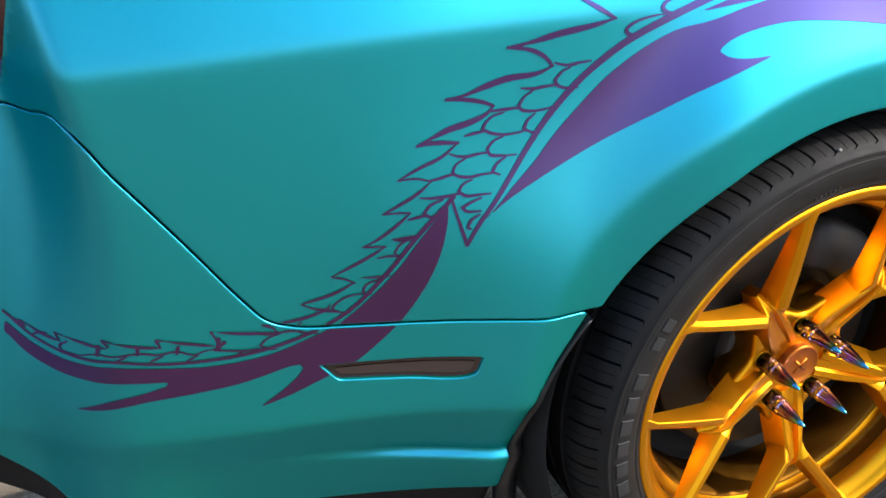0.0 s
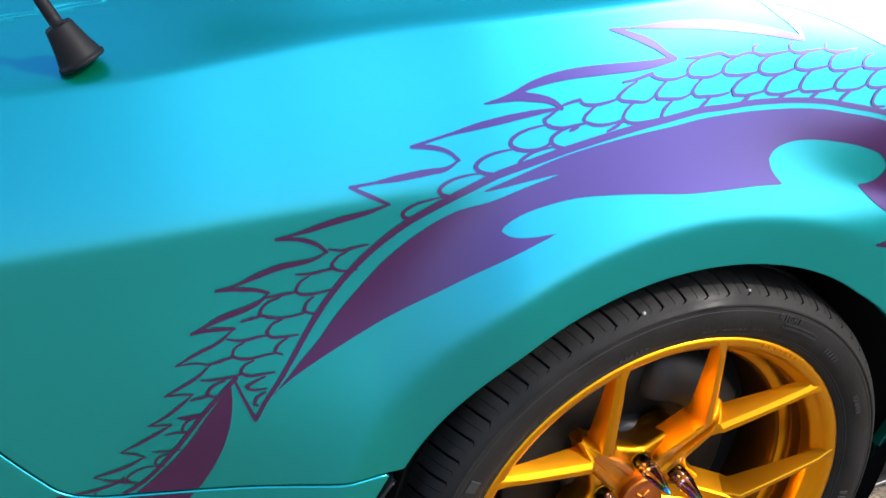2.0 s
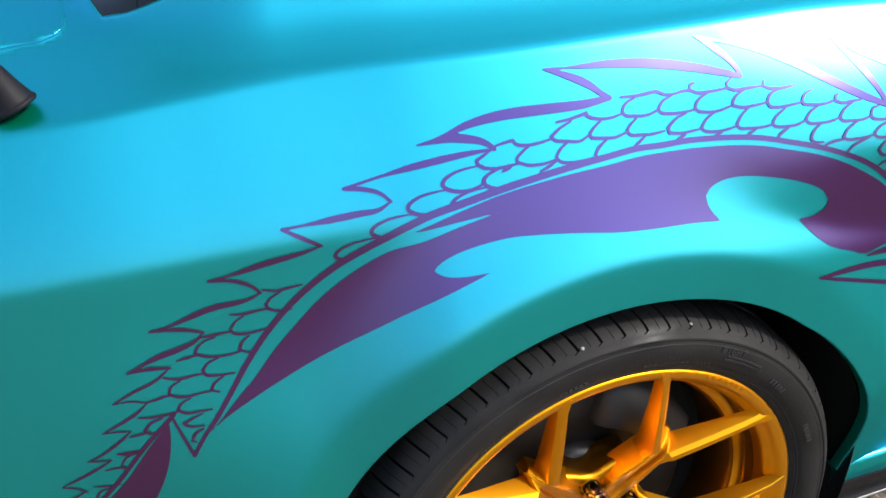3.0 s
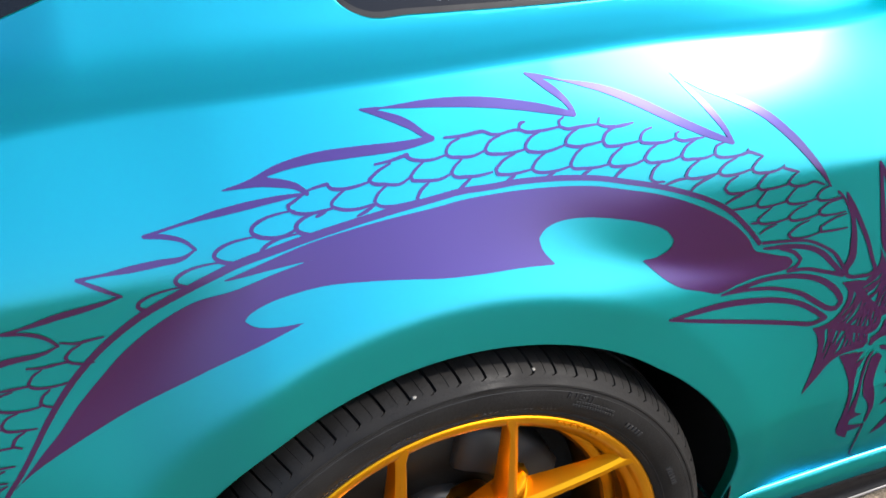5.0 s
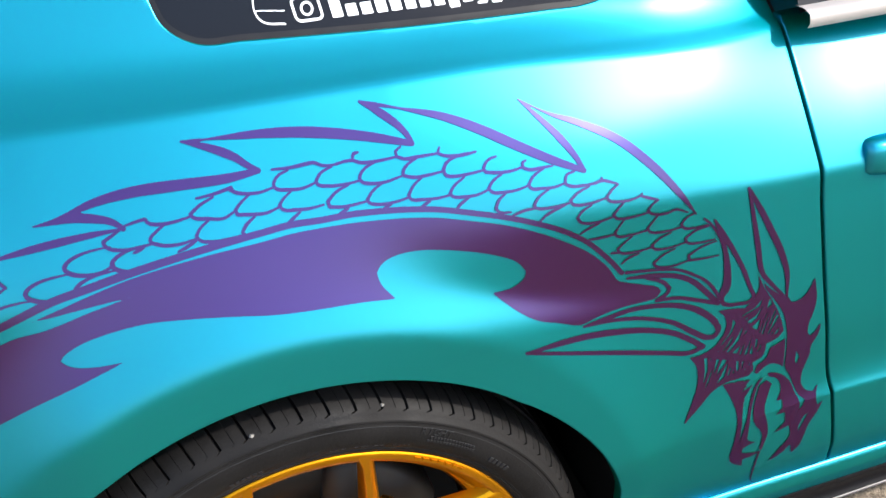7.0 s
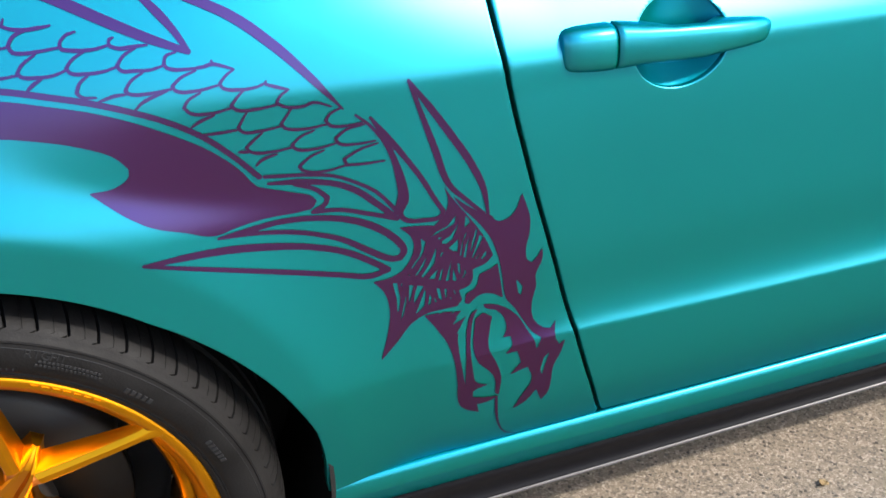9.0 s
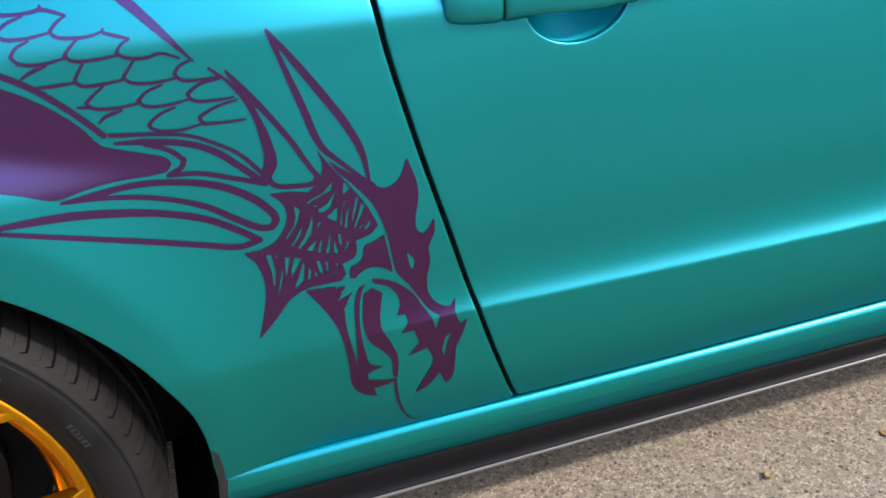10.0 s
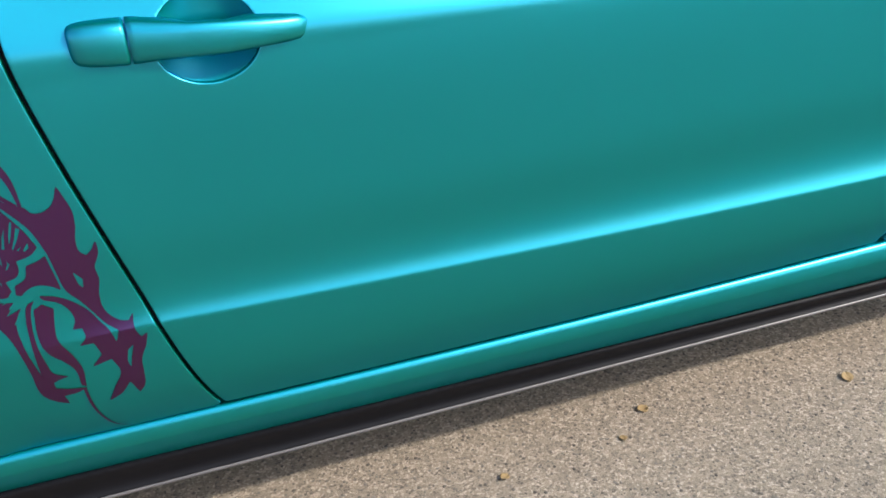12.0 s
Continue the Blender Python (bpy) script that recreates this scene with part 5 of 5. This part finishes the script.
for r in (0.2795, 0.3115):
    revolve("moulded_ring", [(r - 0.0007, float(on_tyre(0, r - 0.0007)[1]) + 0.0004), (r, float(on_tyre(0, r)[1]) - 0.0007), (r + 0.0007, float(on_tyre(0, r + 0.0007)[1]) + 0.0004)], RUBBER_MARK, wheel, "", 160, HUB)


def size_marking(text, a0, step, r, size):
    """Raised size marking read along the side wall."""
    for i, ch in enumerate(text):
        if ch == " ":
            continue
        cu = bpy.data.curves.new("size_marking", "FONT")
        cu.body, cu.size, cu.align_x, cu.extrude = ch, size, "CENTER", 0.0005
        tmp = bpy.data.objects.new("size_marking", cu)
        scene.collection.objects.link(tmp)
        me = bpy.data.meshes.new_from_object(tmp.evaluated_get(bpy.context.evaluated_depsgraph_get()))
        bpy.data.objects.remove(tmp)
        me.materials.append(RUBBER_MARK)
        ob = new("size_marking", me)
        ob.parent = wheel
        a = a0 - step * i
        x, y, z = on_tyre(a, r)
        ob.matrix_basis = Matrix.Translation((x, y - 0.0004, z)) @ Matrix.Rotation(radians(90 - a), 4, "Y") @ Matrix.Rotation(radians(90), 4, "X")


size_marking("265/35R20 97W", 84.5, 1.42, 0.2845, 0.0122)
size_marking("RIGHT", 65.0, 1.5, 0.3035, 0.0125)


def pebble(place, size, seed):
    rnd = random.Random(seed)
    bm = bmesh.new()
    bmesh.ops.create_icosphere(bm, subdivisions=2, radius=size)
    for v in bm.verts:
        v.co *= 1 + rnd.uniform(-0.18, 0.18)
        v.co.z *= 0.75
    ob = part("tread_stone", bm, STONE, wheel, "pale stone caught in the tread")
    ob.location = place


pebble((-0.048, -0.001, 0.669), 0.0025, 3)
pebble((0.090, 0.002, 0.661), 0.0022, 5)


def rim_marks():
    """Raised plain marks on the rim's lip."""
    for i in range(7):
        a0 = 63.0 - 2.25 * i
        bm = bmesh.new()
        ring = [bm.verts.new((*polar(a, r), 0)) for a, r in ((a0, 0.2618), (a0 - 1.5, 0.2618), (a0 - 1.5, 0.2655), (a0, 0.2655))]
        for v in ring:
            x, z = v.co.x, v.co.y
            v.co = (x, -0.0018, z + WHEEL_Z)
        low = [bm.verts.new((v.co.x * 1.001, 0.002, v.co.z)) for v in ring]
        bm.faces.new(ring)
        for k in range(4):
            bm.faces.new((ring[k], low[k], low[(k + 1) % 4], ring[(k + 1) % 4]))
        part("rim_mark", bm, GOLD, wheel, "", True)


rim_marks()

# ---- sill, skirt, wheel house and closed shell ----
SX0, SX1 = 0.398, 2.35
rocker = extrude_x("rocker_panel", [(0.110, 0.2905), (0.063, 0.2882), (0.0555, 0.2868), (0.0520, 0.2838), (0.0510, 0.2790), (0.0510, 0.270), (0.0518, 0.2625), (0.0530, 0.2595), (0.0640, 0.240), (0.0800, 0.218), (0.0870, 0.2115), (0.0930, 0.210), (0.110, 0.209)], SX0, SX1, TEAL, car, "teal sill below the door", 24)
skirt = extrude_x("side_skirt", [(0.115, 0.2085), (0.0960, 0.2065), (0.0915, 0.2030), (0.0905, 0.1960), (0.0935, 0.1850), (0.0985, 0.1700), (0.1010, 0.1580), (0.1005, 0.1480), (0.0975, 0.1440), (0.0965, 0.1425), (0.120, 0.1415)], SX0, SX1, PLASTIC, car, "black plastic side skirt", 24)
extrude_x("skirt_edge", [(0.0985, 0.1415), (0.0955, 0.1410), (0.0948, 0.1385), (0.0955, 0.1362), (0.0985, 0.1355), (0.125, 0.1355), (0.125, 0.1415)], SX0 + 0.002, SX1, STRIP, skirt, "light grey skirt edge", 24, True)
for ob in (rocker, skirt):
    for v in ob.data.vertices:
        low = -0.006 - 0.018 * max(v.co.x - 0.45, 0.0)
        high = -0.012 * max(v.co.x - 0.65, 0.0)
        if ob is rocker:
            f = (v.co.z - 0.209) / 0.0815
            v.co.z += (1 - f) * low + f * high
            v.co.y += (0.3 + 0.7 * f) * float(side_y(max(v.co.x, 0.66), sill_z(v.co.x) + 0.0065) - side_y(1.0, sill_z(1.0) + 0.0065))
        else:
            v.co.z += (v.co.z - 0.1415) / 0.067 * low
mesh_part("sill_end", [(SX0 + 0.004, 0.062, 0.2885), (SX0 + 0.004, 0.060, 0.262), (SX0 + 0.004, 0.080, 0.222), (SX0 + 0.004, 0.092, 0.205), (SX0 + 0.004, 0.10, 0.142), (SX0 + 0.004, 0.30, 0.142), (SX0 + 0.004, 0.30, 0.32), (SX0 + 0.004, 0.10, 0.30)], [(0, 1, 2, 3, 4, 5, 6, 7)], SHADE, car, "", True)


def wheel_house():
    verts, faces = [], []
    angs = np.linspace(-38, 222, 48)
    rows = ((0.3725, 0.020), (0.378, 0.024), (0.385, 0.05), (0.39, 0.16), (0.39, 0.34))
    for a in angs:
        for r, y in rows:
            p = polar(a, r + float(arch_r(a)) - ARCH_R)
            verts.append((p[0], y + max(0, -p[0] - 0.2) * 0.12, max(p[1] + WHEEL_Z, 0.12)))
    m = len(rows)
    for i in range(len(angs) - 1):
        for j in range(m - 1):
            faces.append((i * m + j, i * m + j + 1, (i + 1) * m + j + 1, (i + 1) * m + j))
    faces.append(tuple(i * m + m - 1 for i in range(len(angs))))
    return mesh_part("wheel_house", verts, faces, SHADE, car, "black wheel-house liner")


wheel_house()


def box_part(name, lo, hi, mat, parent, label="", bevel=0.02):
    bm = bmesh.new()
    m4 = Matrix.Translation([(a + b) / 2 for a, b in zip(lo, hi)]) @ Matrix.Diagonal((*[b - a for a, b in zip(lo, hi)], 1))
    bmesh.ops.create_cube(bm, size=1, matrix=m4)
    bmesh.ops.bevel(bm, geom=bm.edges[:], offset=bevel, segments=2, affect="EDGES")
    return part(name, bm, mat, parent, label, True)


# Unseen black boxes under and inside the car, added to stop light leaking through.
box_part("underbody", (0.41, 0.112, 0.137), (2.35, 1.70, 0.205), SHADE, car, "black underbody")
box_part("underbody", (-0.92, 0.34, 0.24), (-0.42, 1.70, 0.30), SHADE, car)
box_part("inner_light_block", (0.42, 0.15, 0.205), (2.35, 0.19, 0.90), SHADE, car)
box_part("inner_light_block", (-0.86, 0.26, 0.30), (-0.42, 0.30, 0.80), SHADE, car)
box_part("inner_light_block", (-0.44, 0.36, 0.20), (0.44, 0.40, 0.95), SHADE, car)


def shell():
    """Roof, deck and far side that close the car."""
    verts, faces = [], []
    xs = [-1.0, -0.8, -0.6, -0.5, -0.42, -0.35, -0.28, -0.2, -0.1, 0.1, 0.4, 0.7, 1.1, 1.6, 2.35]
    for x in xs:
        top = 1.128 + 0.205 * float(sstep((x + 0.38) / 0.24))
        near = min(float(side_y(x, top)), 0.85) if x < 0.62 else 0.26
        verts += [(x, near, top), (x, 0.92, top + 0.03), (x, 1.84 - near, top), (x, 1.82, 0.97), (x, 1.85, 0.75), (x, 1.78, 0.25)]
    for k in range(len(xs) - 1):
        faces += [(6 * k + j, 6 * k + j + 1, 6 * k + j + 7, 6 * k + j + 6) for j in range(5)]
    n = 6 * (len(xs) - 1)
    verts += [(2.35, 0.12, 0.22), (-1.0, 0.60, 0.30)]
    faces += [(n, n + 1, n + 2, n + 3, n + 4, n + 5, len(verts) - 2), (len(verts) - 1, 5, 4, 3, 2, 1, 0)]
    return mesh_part("roof_and_far_side", verts, faces, TEAL, car, "teal roof and far side", True)


shell()


def exhaust_tip():
    """Rolled end of a polished pipe under the bumper's corner."""
    rings = []
    for x, r in ((-0.86, 0.036), (-0.948, 0.038), (-0.958, 0.040), (-1.04, 0.040), (-1.046, 0.039), (-1.046, 0.036), (-1.03, 0.035), (-0.90, 0.034)):
        rings.append([(x, 0.44 + r * math.cos(2 * math.pi * i / 28), 0.195 + r * math.sin(2 * math.pi * i / 28)) for i in range(28)])
    return loft("exhaust_tip", rings, POLISHED, car, "polished steel exhaust tip", False)


exhaust_tip()


def antenna():
    mast = revolve("antenna", [(0.0, 0.0), (0.0275, 0.0), (0.0285, 0.0025), (0.0280, 0.0050), (0.0262, 0.0058), (0.0255, 0.0085), (0.0215, 0.022), (0.0175, 0.040), (0.0162, 0.047), (0.0150, 0.0490), (0.0148, 0.0480), (0.0080, 0.0480), (0.0078, 0.060), (0.0070, 0.095), (0.0056, 0.098), (0.0050, 0.26), (0.0, 0.262)], PLASTIC, car, "black aerial with a tapered base", 40)
    turn = Vector((-0.36, 0.10, 0.93)).normalized()
    mast.matrix_basis = Matrix.Translation((-0.553, 0.178, 0.9735)) @ Vector((0, 1, 0)).rotation_difference(turn).to_matrix().to_4x4() @ Matrix.Scale(0.8, 4)
    return mast


antenna()

# ---- small things on the ground ----
def dry_leaf(place, size, turn, seed):
    rnd = random.Random(seed)
    bm = bmesh.new()
    n, m = 9, 5
    grid = []
    for i in range(n):
        u = i / (n - 1)
        w = math.sin(math.pi * min(1, u * 0.96 + 0.02)) ** 0.8 * 0.5
        grid.append([bm.verts.new((size * (u - 0.5), size * w * (2 * j / (m - 1) - 1), size * (0.16 * abs(2 * j / (m - 1) - 1) ** 1.6 + 0.10 * math.sin(3 * u + seed) + rnd.uniform(-0.02, 0.02)) + size * 0.12)) for j in range(m)])
    for i in range(n - 1):
        for j in range(m - 1):
            bm.faces.new((grid[i][j], grid[i + 1][j], grid[i + 1][j + 1], grid[i][j + 1]))
    bmesh.ops.remove_doubles(bm, verts=bm.verts, dist=0.0002)
    me = bpy.data.meshes.new("dry_leaf")
    bm.to_mesh(me)
    bm.free()
    me.materials.append(LEAF)
    me.polygons.foreach_set("use_smooth", [True] * len(me.polygons))
    low = min(v.co.z for v in me.vertices)
    ob = new("dry_leaf", me)
    s = ob.modifiers.new("thick", "SOLIDIFY")
    s.thickness = 0.0008
    ob.matrix_world = Matrix.Translation((place[0], place[1], 0.0008 - low)) @ Matrix.Rotation(radians(turn), 4, "Z")
    return tagged(ob, "small curled dry leaf lying on the asphalt", "leaf", "dry leaves beside the car")


dry_leaf((1.174, 0.055), 0.016, 30, 1)
dry_leaf((1.394, 0.067), 0.014, 80, 2)
dry_leaf((1.460, 0.120), 0.020, 10, 3)
dry_leaf((1.840, 0.060), 0.022, 75, 4)


def loose_stones():
    """Aggregate that stands proud of the asphalt beside the car."""
    rnd = np.random.default_rng(7)
    n = 9000
    x, y = rnd.uniform(0.35, 2.3, n), rnd.uniform(-0.45, 0.30, n)
    base = np.array([(1, 0, 0), (0.3, 0.9, 0), (-0.8, 0.6, 0), (-0.8, -0.5, 0), (0.2, -1, 0), (0.5, 0.1, 0.7), (-0.3, 0.4, 0.8), (-0.2, -0.5, 0.65)])
    tri = [(0, 1, 5), (1, 6, 5), (1, 2, 6), (2, 3, 6), (3, 7, 6), (3, 4, 7), (4, 5, 7), (4, 0, 5), (5, 6, 7)]
    verts, faces = [], []
    for k in range(n):
        s = 0.0016 + 0.0024 * rnd.random() ** 2
        a = rnd.uniform(0, 6.28)
        c, q = math.cos(a), math.sin(a)
        jit = base * (1 + rnd.uniform(-0.25, 0.25, base.shape))
        o = len(verts)
        for vx, vy, vz in jit:
            verts.append((x[k] + s * (c * vx - q * vy), y[k] + s * (q * vx + c * vy), s * 0.6 * vz - 0.0003))
        faces += [(o + i, o + j, o + l) for i, j, l in tri]
    ob = mesh_part("asphalt_grit", verts, faces, GRIT, None, "", True)
    return tagged(ob, "pale grit standing proud of the asphalt", "grit", kind="stuff")


def grit_material():
    m, t, b = material("pale_grit")
    g = t.nodes.new("ShaderNodeNewGeometry")
    ramp = t.nodes.new("ShaderNodeValToRGB")
    e = ramp.color_ramp.elements
    e[0].color, e[1].color = (0.07, 0.059, 0.047, 1), (0.17, 0.145, 0.115, 1)
    e.new(0.5).color = (0.125, 0.105, 0.082, 1)
    t.links.new(g.outputs["Random Per Island"], ramp.inputs[0])
    t.links.new(ramp.outputs[0], b.inputs["Base Color"])
    b.inputs["Roughness"].default_value = 0.9
    b.inputs["Specular IOR Level"].default_value = 0.15
    return m


GRIT = grit_material()
loose_stones()
